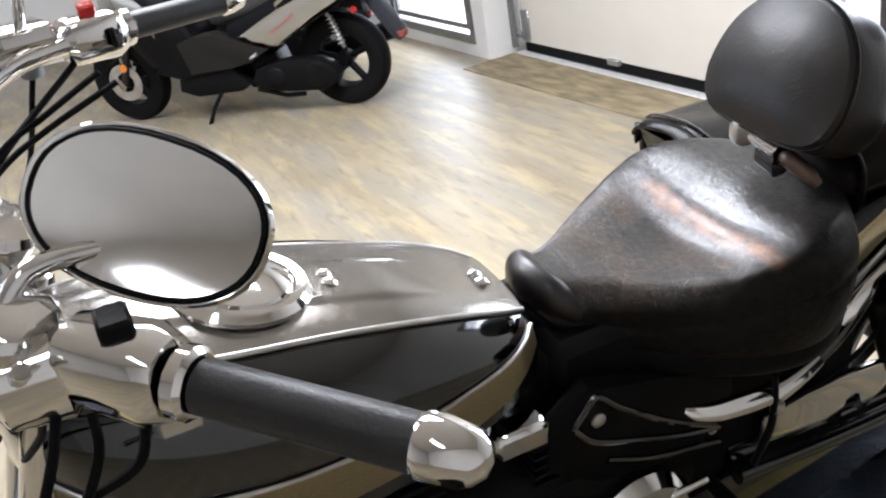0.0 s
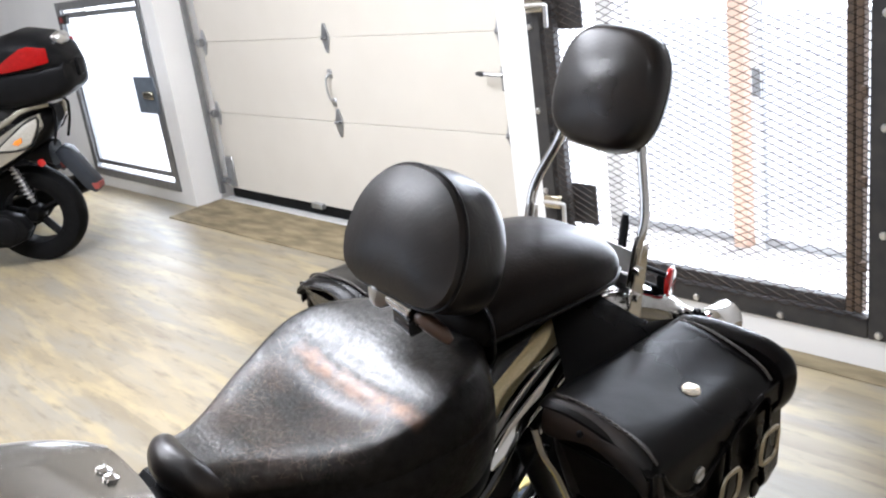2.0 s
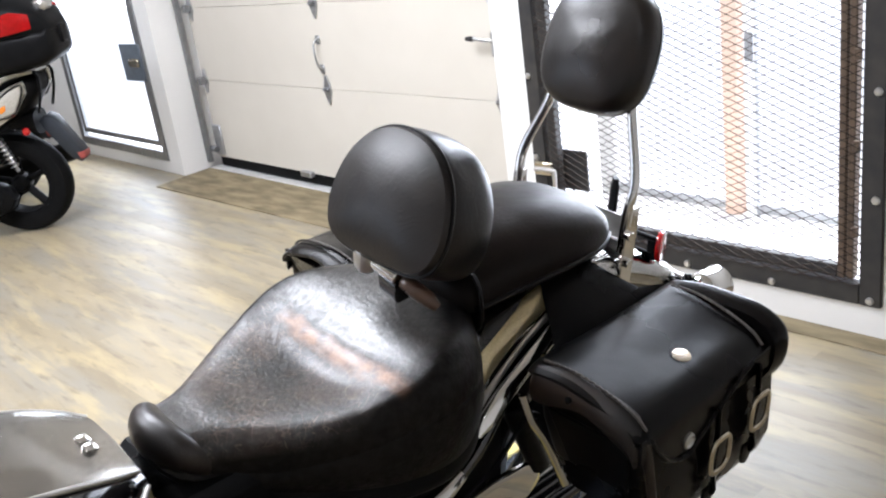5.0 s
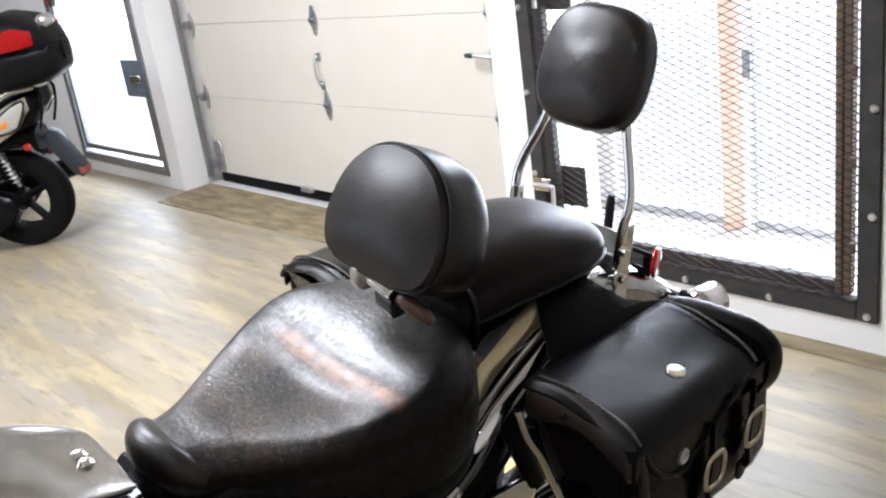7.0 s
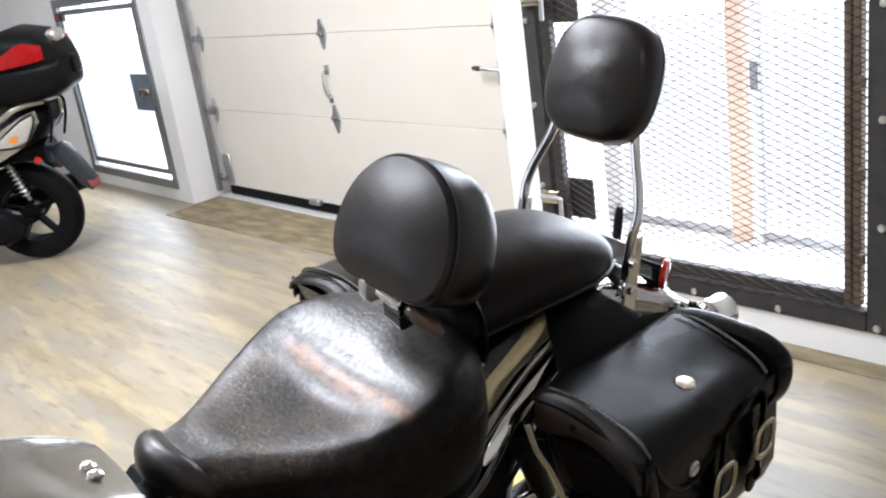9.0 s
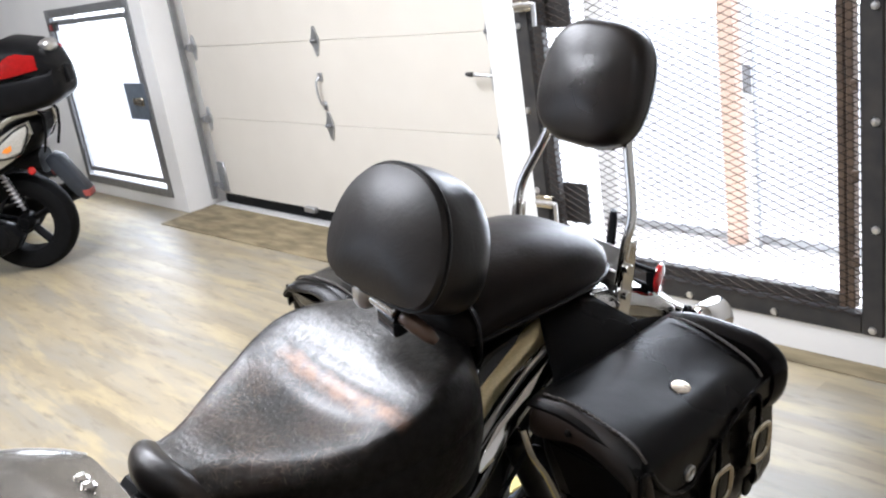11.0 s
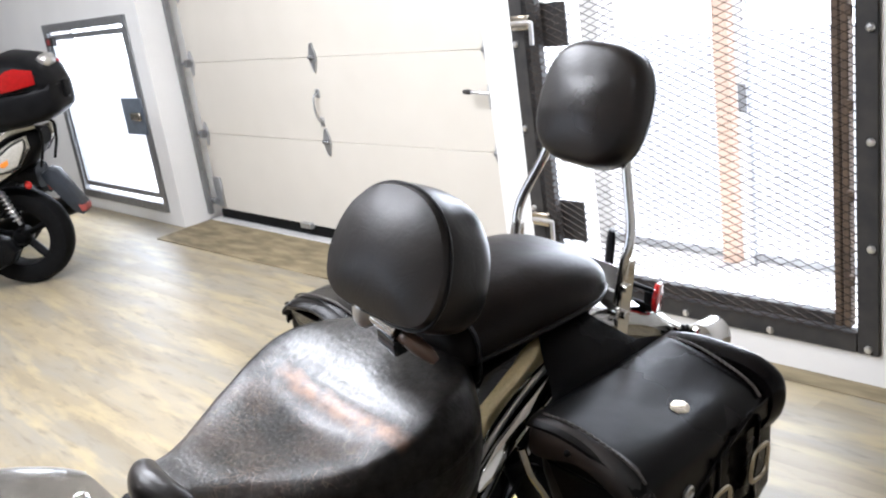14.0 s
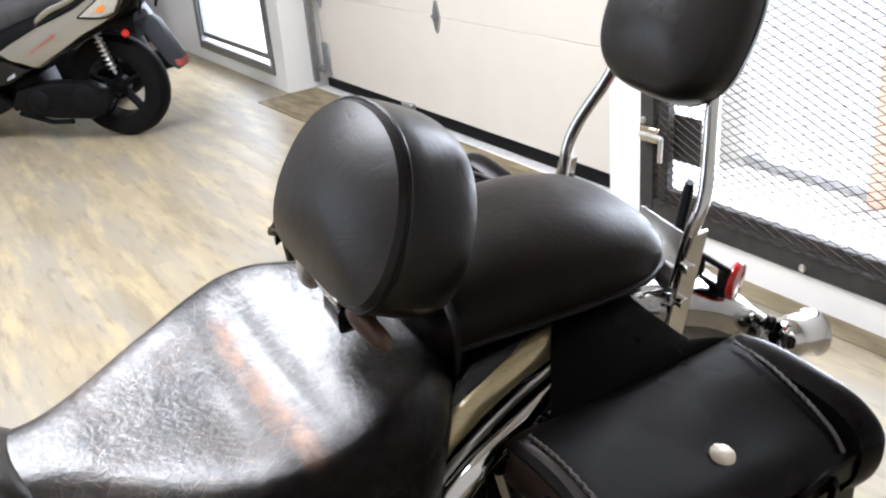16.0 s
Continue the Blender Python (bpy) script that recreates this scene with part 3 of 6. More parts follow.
def door_track(x, side):
    top = holder("door_track", pose(x, 0.15, 0), "galvanised vertical roller track beside the garage door", "door track")
    bm = bmesh.new()
    add_box(bm, (-0.013, 0.0, 0.05), (0.013, 0.004, 2.3))
    add_box(bm, (side * 0.013 - 0.002, 0.0, 0.05), (side * 0.013 + 0.002, 0.03, 2.3))
    part("rail", bm, STEEL, top)
    for z in (0.12, 0.75, 1.5):
        part("bracket", box((-side * 0.06 - 0.02, 0.02, z), (-side * 0.02, 0.026, z + 0.11), 0.003), GALV, top)
    return top


door_track(0.052, 1)
door_track(2.785, -1)
tagged(part("door_threshold", box((0.02, 0.172, -0.003), (2.80, 0.30, 0.011), 0.003), DAYSTRIP), "threshold strip whitened for daylight leaking under the garage door", "threshold", kind="structure")


def threshold_board():
    bm = bmesh.new()
    out = [(0.005, 0.19), (0.07, -0.225), (2.78, -0.16), (2.815, 0.19)]
    add_loft(bm, [[Vector((x, y, -0.004)) for x, y in out], [Vector((x, y, 0.006)) for x, y in out]])
    return bm


tagged(part("threshold_board", threshold_board(), MATT, smooth=False), "worn brown board laid in front of the garage door", "board")


tagged(part("trim", box((BAY[1] + 0.02, -0.085, 0.0), (ROOM[2], -0.001, 0.004), 0.001), MATT), "brown timber strip along the foot of the wall", "trim", kind="structure")

# ---- barred openings ----
def expanded_metal(x0, x1, z0, z1, long=0.056, short=0.0245, strand=0.0021):
    """Diamond mesh of thin twisted strands in the plane y = 0."""
    verts, faces = [], []
    cols, rows = int((x1 - x0) / long), int((z1 - z0) / short)
    lx, lz = (x1 - x0) / cols, (z1 - z0) / rows
    for r in range(rows):
        for c in range(cols):
            xa, za = x0 + c * lx, z0 + r * lz
            for p, q in (((xa, za + lz / 2), (xa + lx / 2, za + lz)), ((xa + lx / 2, za + lz), (xa + lx, za + lz / 2)),
                         ((xa, za + lz / 2), (xa + lx / 2, za)), ((xa + lx / 2, za), (xa + lx, za + lz / 2))):
                n = Vector((-(q[1] - p[1]), q[0] - p[0])).normalized() * strand / 2
                k = len(verts)
                for (x, z), y in ((p, -1), (p, 1), (q, -1), (q, 1)):
                    verts.append((x + n.x, y * 0.0012, z + n.y))
                    verts.append((x - n.x, y * 0.0012, z - n.y))
                faces += [(k, k + 1, k + 5, k + 4), (k + 2, k + 6, k + 7, k + 3), (k, k + 4, k + 6, k + 2), (k + 1, k + 3, k + 7, k + 5)]
    me = bpy.data.meshes.new("mesh_panel")
    me.from_pydata(verts, [], faces)
    return me


def bolt_head(x, y, z, r=0.012):
    return lathe([(r, 0), (r, 0.003), (r * 0.75, 0.007), (r * 0.2, 0.008)], 12, axis((x, y, z), (x, y - 1, z)))


def cage_door():
    x0, x1, z0, z1 = CAGE
    top = holder("window_1", pose(0, 0, 0), "black steel framed opening with diamond security mesh", "security grille", kind="structure")
    f = 0.062
    for name, lo, hi in (("frame_bar", (x0, -0.012, z0), (x0 + f, 0.03, z1)), ("frame_bar", (x1 - f, -0.012, z0), (x1, 0.03, z1)),
                         ("frame_bar", (x0 + f, -0.012, z0), (x1 - f, 0.03, z0 + f)), ("frame_bar", (x0 + f, -0.012, z1 - f), (x1 - f, 0.03, z1))):
        part(name, box(lo, hi, 0.003), DARKSTEEL, top)
    g0, g1, h0 = x0 + f + 0.006, x1 - f - 0.026, z0 + f + 0.004
    for lo, hi, mat in (((g0, 0.004, h0), (g0 + 0.040, 0.035, z1 - f), DARKSTEEL), ((g1 - 0.046, 0.004, h0), (g1 - 0.024, 0.04, z1 - f), RUST), ((g1 - 0.021, 0.006, h0), (g1, 0.04, z1 - f), RUST),
                        ((g0 + 0.040, 0.004, h0), (g1 - 0.046, 0.035, h0 + 0.038), DARKSTEEL)):
        part("leaf_bar", box(lo, hi, 0.003), mat, top)
    me = expanded_metal(g0 + 0.005, x1 - f + 0.004, h0 - 0.012, z1 - f)
    me.materials.append(MESHSTEEL)
    ob = new("mesh_panel", me)
    ob.parent = top
    ob.location = (0, -0.0155, 0)
    for z in (0.30, 0.55, 0.80, 1.05, 1.30, 1.55):
        part("weld_clip", box((g1 - 0.004, -0.006, z), (g1 + 0.016, 0.008, z + 0.03), 0.003), RUST, top)
    for k in range(4):
        part("bolt", bolt_head(x0 + 0.03 + (0.32 + 0.30 * k if k else 0.0), -0.012, z0 + 0.018), SATIN, top)
    for k in range(1, 7):
        part("bolt", bolt_head(x1 - 0.02, -0.012, z0 + 0.02 + 0.30 * k), SATIN, top)
        part("bolt", bolt_head(x0 + 0.018, -0.012, z0 + 0.02 + 0.30 * k), SATIN, top)
    for z in (0.29, 1.0):
        part("latch_shield", box((g0 + 0.012, 0.05, z), (g0 + 0.135, 0.056, z + 0.15)), DARKSTEEL, top, "dark plate behind the latch")
        latch = part("latch", box((x0 + 0.02, -0.035, z + 0.07), (x0 + 0.10, -0.014, z + 0.12), 0.004), BRASS, top)
        part("latch_bolt", tube([(x0 + 0.03, -0.04, z + 0.095), (x0 + 0.115, -0.04, z + 0.095), (x0 + 0.125, -0.042, z + 0.085), (x0 + 0.125, -0.045, z + 0.02)], 0.008, steps=4), SATIN, latch)
    return top


cage_door()


def gate():
    x0, x1, z0, z1 = GATE
    top = holder("window_2", pose(0, 0, 0), "low grey steel framed opening with a locked gate", "security gate", kind="structure")
    f = 0.055
    for lo, hi in (((x0, -0.01, z0), (x0 + f, 0.03, z1)), ((x1 - f, -0.01, z0), (x1, 0.03, z1)), ((x0 + f, -0.01, z0), (x1 - f, 0.03, z0 + f)), ((x0 + f, -0.01, z1 - f), (x1 - f, 0.03, z1))):
        part("frame_bar", box(lo, hi, 0.003), STEEL, top)
    a0, a1, b0, b1 = x0 + f + 0.02, x1 - f - 0.012, z0 + f + 0.03, z1 - f - 0.02
    f = 0.036
    for lo, hi in (((a0, 0.0, b0), (a0 + f, 0.03, b1)), ((a1 - f, 0.0, b0), (a1, 0.03, b1)), ((a0 + f, 0.0, b0), (a1 - f, 0.03, b0 + f)), ((a0 + f, 0.0, b1 - f), (a1 - f, 0.03, b1))):
        part("leaf_bar", box(lo, hi, 0.003), STEEL, top)
    plate = part("lock_plate", box((x1 - 0.32, -0.014, 0.58), (x1 - 0.03, -0.004, 0.81), 0.003), PLATEGREY, top, "blue-grey steel lock plate")
    part("lock", box((x1 - 0.20, -0.03, 0.67), (x1 - 0.06, -0.014, 0.72), 0.006), BRASS, plate)
    block = part("padlock", box((x0 + 0.06, -0.03, 1.17), (x0 + 0.20, 0.0, 1.225), 0.006), DARKSTEEL, top, "black and red lock")
    part("lock_face", box((x0 + 0.10, -0.036, 1.178), (x0 + 0.15, -0.028, 1.215), 0.003), REDPAINT, block)
    part("shackle", tube([(x0 + 0.09, -0.015, 1.22), (x0 + 0.095, -0.015, 1.26), (x0 + 0.125, -0.015, 1.27), (x0 + 0.15, -0.015, 1.255), (x0 + 0.155, -0.015, 1.22)], 0.006, 8), STEEL, block)
    return top


gate()

# ---- porch outside the mesh ----
tagged(part("timber_post", box((3.262, 0.80, -0.02), (3.33, 0.88, 2.9), 0.006), BRICKWOOD), "orange-brown timber post of the porch outside", "post")
def porch_gate():
    top = holder("porch_gate", pose(3.375, 0.80, 0), "slim pale steel gate post with hinges outside", "gate post")
    part("post", box((-0.014, 0, -0.02), (0.014, 0.03, 2.9), 0.003), WALL, top)
    part("edge_bar", box((0.032, 0.0, -0.02), (0.038, 0.02, 2.9), 0.001), GALV, top)
    for z in (0.62, 1.62):
        part("hinge", box((-0.004, -0.012, z), (0.030, 0.0, z + 0.11), 0.003), STEEL, top)
    return top


porch_gate()
tagged(part("porch_wall", box((1.4, 0.86, -0.02), (2.66, 1.0, 2.9), 0.004), CONCRETE), "pale rendered porch wall outside the mesh", "wall", kind="structure")
tagged(part("door_sill", box((2.66, 0.86, -0.02), (4.6, 0.93, 0.02), 0.004), GALV), "grey metal sill on the porch floor", "sill", kind="structure")


# ---- the cruiser motorcycle: x to its left side, y to its rear, z up ----
K = 0.9625
motorcycle = holder("motorcycle", pose(4.077, -1.54, 0, 0, 9, 0), "black and champagne gold cruiser motorcycle with black leather saddlebags", "motorcycle")


def mpart(name, bm, mat, parent=None, label="", smooth=True):
    bm.transform(Matrix.Scale(K, 4))
    return part(name, bm, mat, parent or motorcycle, label, smooth)


def blend(table, y):
    """Values between the rows of a table keyed by its first column, smoothly."""
    rows = [r for r in table]
    if y <= rows[0][0]:
        return rows[0][1:]
    for i in range(len(rows) - 1):
        a, b = rows[i], rows[i + 1]
        if y <= b[0]:
            t = (y - a[0]) / (b[0] - a[0])
            p = rows[max(i - 1, 0)]
            q = rows[min(i + 2, len(rows) - 1)]
            out = []
            for k in range(1, len(a)):
                ma = (b[k] - p[k]) / max(b[0] - p[0], 1e-6) * (b[0] - a[0])
                mb = (q[k] - a[k]) / max(q[0] - a[0], 1e-6) * (b[0] - a[0])
                out.append((2 * t ** 3 - 3 * t * t + 1) * a[k] + (t ** 3 - 2 * t * t + t) * ma + (3 * t * t - 2 * t ** 3) * b[k] + (t ** 3 - t * t) * mb)
            return out
    return rows[-1][1:]


# fuel tank: rows of y, half width, top, bottom, half width of the console
TANK = [(-1.24, 0.05, 0.90, 0.80, 0.03), (-1.20, 0.13, 0.925, 0.74, 0.085), (-1.12, 0.185, 0.930, 0.69, 0.115), (-1.0, 0.212, 0.915, 0.675, 0.132), (-0.85, 0.204, 0.880, 0.675, 0.126),
        (-0.70, 0.168, 0.830, 0.675, 0.108), (-0.62, 0.132, 0.794, 0.675, 0.090), (-0.585, 0.105, 0.772, 0.68, 0.073)]


def tank_point(y, s, lift=0.0):
    """On the tank's skin: s from -1 (bottom of one side) over 0 (ridge) to 1."""
    w, zt, zb, wc = blend(TANK, y)
    a = abs(s) * math.pi / 2
    x = w * math.sin(a) ** 0.82
    z = zb + (zt - zb) * max(math.cos(a), 0) ** 0.42
    n = Vector((math.sin(a) / max(w, 0.02), 0, math.cos(a) / max(zt - zb, 0.02))).normalized()
    return Vector((math.copysign(x, s), y, z)) + Vector((math.copysign(n.x, s), 0, n.z)) * lift


def tank_patch(y0, y1, s0, s1, lift, rows=36, cols=18):
    bm = bmesh.new()
    grid = []
    for i in range(rows + 1):
        y = y0 + (y1 - y0) * i / rows
        a, b = s0(y), s1(y)
        grid.append([bm.verts.new(tank_point(y, q, lift(y, q) if callable(lift) else lift)) for q in [a + (b - a) * j / cols for j in range(cols + 1)]])
    for r, q in zip(grid, grid[1:]):
        for j in range(cols):
            bm.faces.new((r[j], r[j + 1], q[j + 1], q[j]))
    bmesh.ops.solidify(bm, geom=bm.faces[:], thickness=0.004)
    return bm


def edge_s(y):
    w, zt, zb, wc = blend(TANK, y)
    return 2 / math.pi * math.asin(min((wc / w) ** (1 / 0.82), 0.97))


BAND = [(-1.24, 0.93, 0.995), (-0.9, 0.93, 0.995), (-0.786, 0.915, 0.995), (-0.735, 0.895, 0.995), (-0.67, 0.86, 0.99), (-0.634, 0.82, 0.975), (-0.605, 0.74, 0.93), (-0.585, 0.62, 0.84)]
tank = mpart("fuel_tank", loft([[tank_point(y, -1 + 2 * j / 40) for j in range(41)] for y in [-1.24 + 0.655 * i / 40 for i in range(41)]]), BLACKPAINT, label="gloss black fuel tank")
def far_s(y):
    return -edge_s(y) + min(0.16, max(0.02, (-0.56 - y) * 0.8))


def plateau(y, s):
    """The panel's raised middle, ending in a soft crease on either side."""
    x = tank_point(y, s).x - 0.028
    u = min(max((0.050 - abs(x)) / 0.012, 0), 1)
    return 0.007 + 0.0035 * u * u * (3 - 2 * u) * min(max((-0.66 - y) / 0.10, 0), 1)


mpart("tank_console", tank_patch(-1.235, -0.590, far_s, edge_s, plateau, 48, 40), TANKTOP, tank, "silver taupe tank top panel")
for side in (edge_s, far_s):
    mpart("tank_trim", tube([tank_point(y, side(y), 0.0045) for y in [-1.20 + 0.609 * i / 24 for i in range(25)]], 0.0042, 10, 1), SATIN, tank, "rolled panel edge")
for sgn in (1, -1):
    mpart("band_edge", tube([tank_point(y, sgn * blend(BAND, y)[0], 0.004) for y in [-1.20 + 0.612 * i / 30 for i in range(31)]], 0.0032, 8, 1), SATIN, tank, "pale band edge")
    mpart("tank_band", tank_patch(-1.20, -0.588, lambda y: sgn * blend(BAND, y)[0], lambda y: sgn * blend(BAND, y)[1], 0.006, cols=6), GOLD, tank, "champagne gold lower band")
cap_m = axis((0.026, -0.945, 0.905), (0.046, -0.945 + 0.23, 1.903))
cap = mpart("fuel_cap", lathe([(0.085, 0.0), (0.088, 0.008), (0.080, 0.016), (0.068, 0.015), (0.064, 0.010), (0.060, 0.016), (0.035, 0.024), (0.0, 0.027)], 40, cap_m), CHROME, tank, "round chrome fuel cap")
for y, z in ((-0.838, 0.884), (-0.630, 0.806)):
    for dx in (0.019, 0.041):
        mpart("console_screw", lathe([(0.010, 0), (0.010, 0.004), (0.005, 0.008), (0.001, 0.0085)], 14, axis((dx, y, z), (dx, y + 0.3, z + 1))), CHROME, tank)

# rider's seat: rows of y, half width, rim height, bottom edge
SEAT = [(-0.552, 0.030, 0.748, 0.730), (-0.549, 0.044, 0.757, 0.720), (-0.543, 0.052, 0.763, 0.710), (-0.53, 0.060, 0.771, 0.690), (-0.47, 0.087, 0.766, 0.660), (-0.40, 0.134, 0.769, 0.635),
        (-0.32, 0.181, 0.779, 0.618), (-0.24, 0.211, 0.792, 0.606), (-0.16, 0.221, 0.802, 0.606), (-0.09, 0.194, 0.802, 0.620), (-0.04, 0.138, 0.803, 0.645), (-0.005, 0.088, 0.801, 0.67), (0.010, 0.055, 0.794, 0.70), (0.020, 0.02, 0.780, 0.72)]


def cushion(table, y0, y1, rows, dish=0.0, n=40, e=3.2, crown=0.35):
    """An upholstered form: rounded cross-sections along y."""
    rings = []
    for i in range(rows + 1):
        y = y0 + (y1 - y0) * i / rows
        w, zt, zb = blend(table, y)
        mid, half = zb + (zt - zb) * crown, 0
        ring = []
        for k in range(n):
            a = 2 * math.pi * k / n
            c, s = math.cos(a), math.sin(a)
            x = w * math.copysign(abs(c) ** (2 / e), c)
            if s >= 0:
                z = mid + (zt - mid) * abs(s) ** (2 / e) - dish * (zt - zb) * max(0, 1 - (x / (0.7 * w)) ** 2)
            else:
                z = mid - (mid - zb) * abs(s) ** (2 / e)
            ring.append(Vector((x, y, z)))
        rings.append(ring)
    return loft(rings)


def saddle():
    """A scooped top panel with a raised rim and a cross ridge, over a padded side with a seam."""
    rings = []
    for i in range(97):
        u = i / 96
        y = SEAT[0][0] + (SEAT[-1][0] - SEAT[0][0]) * (u + 0.06 * math.sin(2 * math.pi * u) * -1)
        w, zt, zb = blend(SEAT, y)
        scoop = blend(SCOOP, y)[0]
        ridge = 0.006 * math.exp(-((y - RIDGE) / 0.016) ** 2) - 0.0025 * math.exp(-((y - RIDGE - 0.032) / 0.008) ** 2)
        high = min(0.075, w * 0.8, (zt - zb) * 0.6)
        far_back = min(max((y + 0.30) / 0.17, 0), 1)
        wp = max(w - max(0.044 * far_back, 0.10 * w), 0.5 * w)
        s0 = math.sin(0.42)
        half = []
        for k in range(25):
            px = w * math.sin(math.pi / 2 * k / 24) ** 0.8
            u = min(px / wp, 1)
            dish = (scoop - ridge) * (1 - u ** 2)
            sharp = -0.005 * u ** 4
            if px > wp:
                sa = s0 + (px - wp) / (w - wp) * (1 - s0)
                sharp = -0.005 - (high - 0.005) * (math.cos(0.42) - math.sqrt(max(1 - sa * sa, 0))) / math.cos(0.42)
            soft = high * max(1 - (px / w) ** 3.05, 0) ** (1 / 3.05) - high
            half.append((px, zt - 0.003 - dish + sharp * far_back + soft * (1 - far_back)))
        zs = zt - high
        half += [(w - 0.0035, zs - 0.003), (w + 0.001, zs - 0.008), (w + 0.003, zs - (zs - zb) * 0.4), (w - 0.003, zb + (zs - zb) * 0.25), (max(w - 0.016, 0.004), zb)]
        ring = [Vector((a, y, b)) for a, b in half] + [Vector((-a, y, b)) for a, b in reversed(half[1:])]
        rings.append(ring)
    return loft(rings)


RIDGE = -0.236
SCOOP = [(-0.58, 0), (-0.55, 0), (-0.50, 0.001), (-0.45, 0.004), (-0.40, 0.016), (-0.32, 0.036), (-0.275, 0.045), (-0.245, 0.041), (-0.215, 0.031), (-0.18, 0.021), (-0.14, 0.013), (-0.09, 0.005), (-0.02, 0.001), (0.02, 0)]
seat = mpart("rider_seat", saddle(), SADDLE, label="wide worn black leather saddle with a brown ridge")
mpart("seat_skirt", cushion([(y, w * 0.96, (zt + zb) / 2 - 0.02, zb - 0.045) for y, w, zt, zb in SEAT], -0.575, 0.0, 50), BLACKPLASTIC, seat)
mpart("seat_lip", tube([(-0.056, -0.478, 0.676), (-0.056, -0.500, 0.716), (-0.040, -0.522, 0.741), (0.0, -0.531, 0.748), (0.040, -0.522, 0.741), (0.056, -0.500, 0.716), (0.056, -0.478, 0.676)], [0.008, 0.018, 0.0255, 0.0280, 0.0255, 0.018, 0.008], 22, 6, flat=(1, 1.3)), SEATLIP, seat, "padded leather nose rubbed brown")

# pillion seat
PILLION = [(-0.05, 0.09, 0.825, 0.775), (-0.03, 0.118, 0.850, 0.762), (0.04, 0.130, 0.876, 0.758), (0.14, 0.140, 0.884, 0.760), (0.22, 0.142, 0.880, 0.763), (0.28, 0.133, 0.868, 0.768), (0.325, 0.108, 0.850, 0.775), (0.348, 0.070, 0.828, 0.785)]
pillion = mpart("pillion_seat", cushion(PILLION, -0.05, 0.348, 46, e=2.6, crown=0.35), PILLIONHIDE, label="black leather pillion seat with a seam")


def pad(outline_at, thick, puff, n=48, layers=10):
    """A stuffed pad: outline in x, z; thickness along y; the face bulges."""
    rings = []
    for i in range(layers + 1):
        u = i / layers
        y = thick * u
        k = 1 - puff * (abs(2 * u - 1)) ** 3
        rings.append([Vector((x * k, y, z * k)) for x, z in outline_at])
    bm = bmesh.new()
    add_loft(bm, rings, cap=False)
    for ring, y, s in ((rings[0], 0, -1), (rings[-1], thick, 1)):
        last = [bm.verts.new(p) for p in ring]
        for j in range(1, 14):
            f = 1 - j / 14
            bulge = 0.018 * (1 - f * f)
            cur = [bm.verts.new(Vector((p.x * f, y + s * bulge, p.z * f))) for p in ring]
            for a in range(len(ring)):
                b = (a + 1) % len(ring)
                bm.faces.new((last[a], last[b], cur[b], cur[a]))
            last = cur
        tip = bm.verts.new(Vector((0, y + s * 0.018, 0)))
        for a in range(len(last)):
            bm.faces.new((last[a], last[(a + 1) % len(last)], tip))
    bmesh.ops.remove_doubles(bm, verts=bm.verts[:], dist=1e-5)
    return bm


def dome_outline(w, h, n=56):
    """A D on its side: flat rounded bottom, domed top. Centre at 0."""
    pts = []
    for k in range(n):
        a = 2 * math.pi * k / n
        c, s = math.cos(a), math.sin(a)
        if s >= 0:
            pts.append((w * math.copysign(abs(c) ** 0.92, c), -h * 0.30 + h * 1.30 * abs(s) ** 0.92))
        else:
            low = abs(s) ** 0.55
            pts.append((w * math.copysign(abs(c) ** 0.46, c) * (1 - 0.10 * low), -h * 0.30 - h * 0.58 * low))
    return pts


BACK = pose(0.032, -0.128, 0.985, -24, 0, 0)
backrest = mpart("rider_backrest", pad(dome_outline(0.138, 0.114), 0.106, 0.07), PADLEATHER, label="domed black leather rider backrest")
backrest.data.transform(Matrix.Scale(K, 4) @ BACK @ Matrix.Scale(1 / K, 4))

# sissy bar with its pad
SPAD = pose(0.014, 0.364, 1.118, -20, 0, 0)
spad = mpart("sissy_pad", pad([(x * (1 - 0.45 * max(z, 0)), z) for x, z in squircle(0.115, 0.114, 56, 2.9)], 0.070, 0.12), PADLEATHER, label="rounded square black leather passenger pad")
RIM = [(x * (1 - 0.45 * max(z, 0)), z) for x, z in squircle(0.113, 0.112, 56, 2.9)]
loop = [SPAD @ Vector((x, 0.045, z)) for x, z in RIM]
mpart("pad_piping", tube(loop + [loop[0]], 0.003, 6, 1), LEATHER, spad)
spad.data.transform(Matrix.Scale(K, 4) @ SPAD @ Matrix.Scale(1 / K, 4))
for sgn in (1, -1):
    leg = mpart("sissy_bar", tube([(sgn * 0.085, 0.40, 1.08), (sgn * 0.095, 0.392, 1.0), (sgn * 0.132, 0.362, 0.90), (sgn * 0.133, 0.345, 0.84), (sgn * 0.128, 0.338, 0.76)], 0.0095, steps=8), CHROME, label="bent chrome sissy bar")
    mpart("side_plate", prism([(0.338, 0.845), (0.372, 0.845), (0.348, 0.60), (0.305, 0.60)], 0.008, 0.002, Matrix(((0, 0, sgn, sgn * 0.133), (1, 0, 0, 0), (0, 1, 0, 0), (0, 0, 0, 1)))), CHROME, leg, "", False)
    for z in (0.80, 0.745):
        mpart("plate_bolt", rod((sgn * 0.137, 0.335, z), (sgn * 0.152, 0.335, z), 0.009), CHROME, leg)

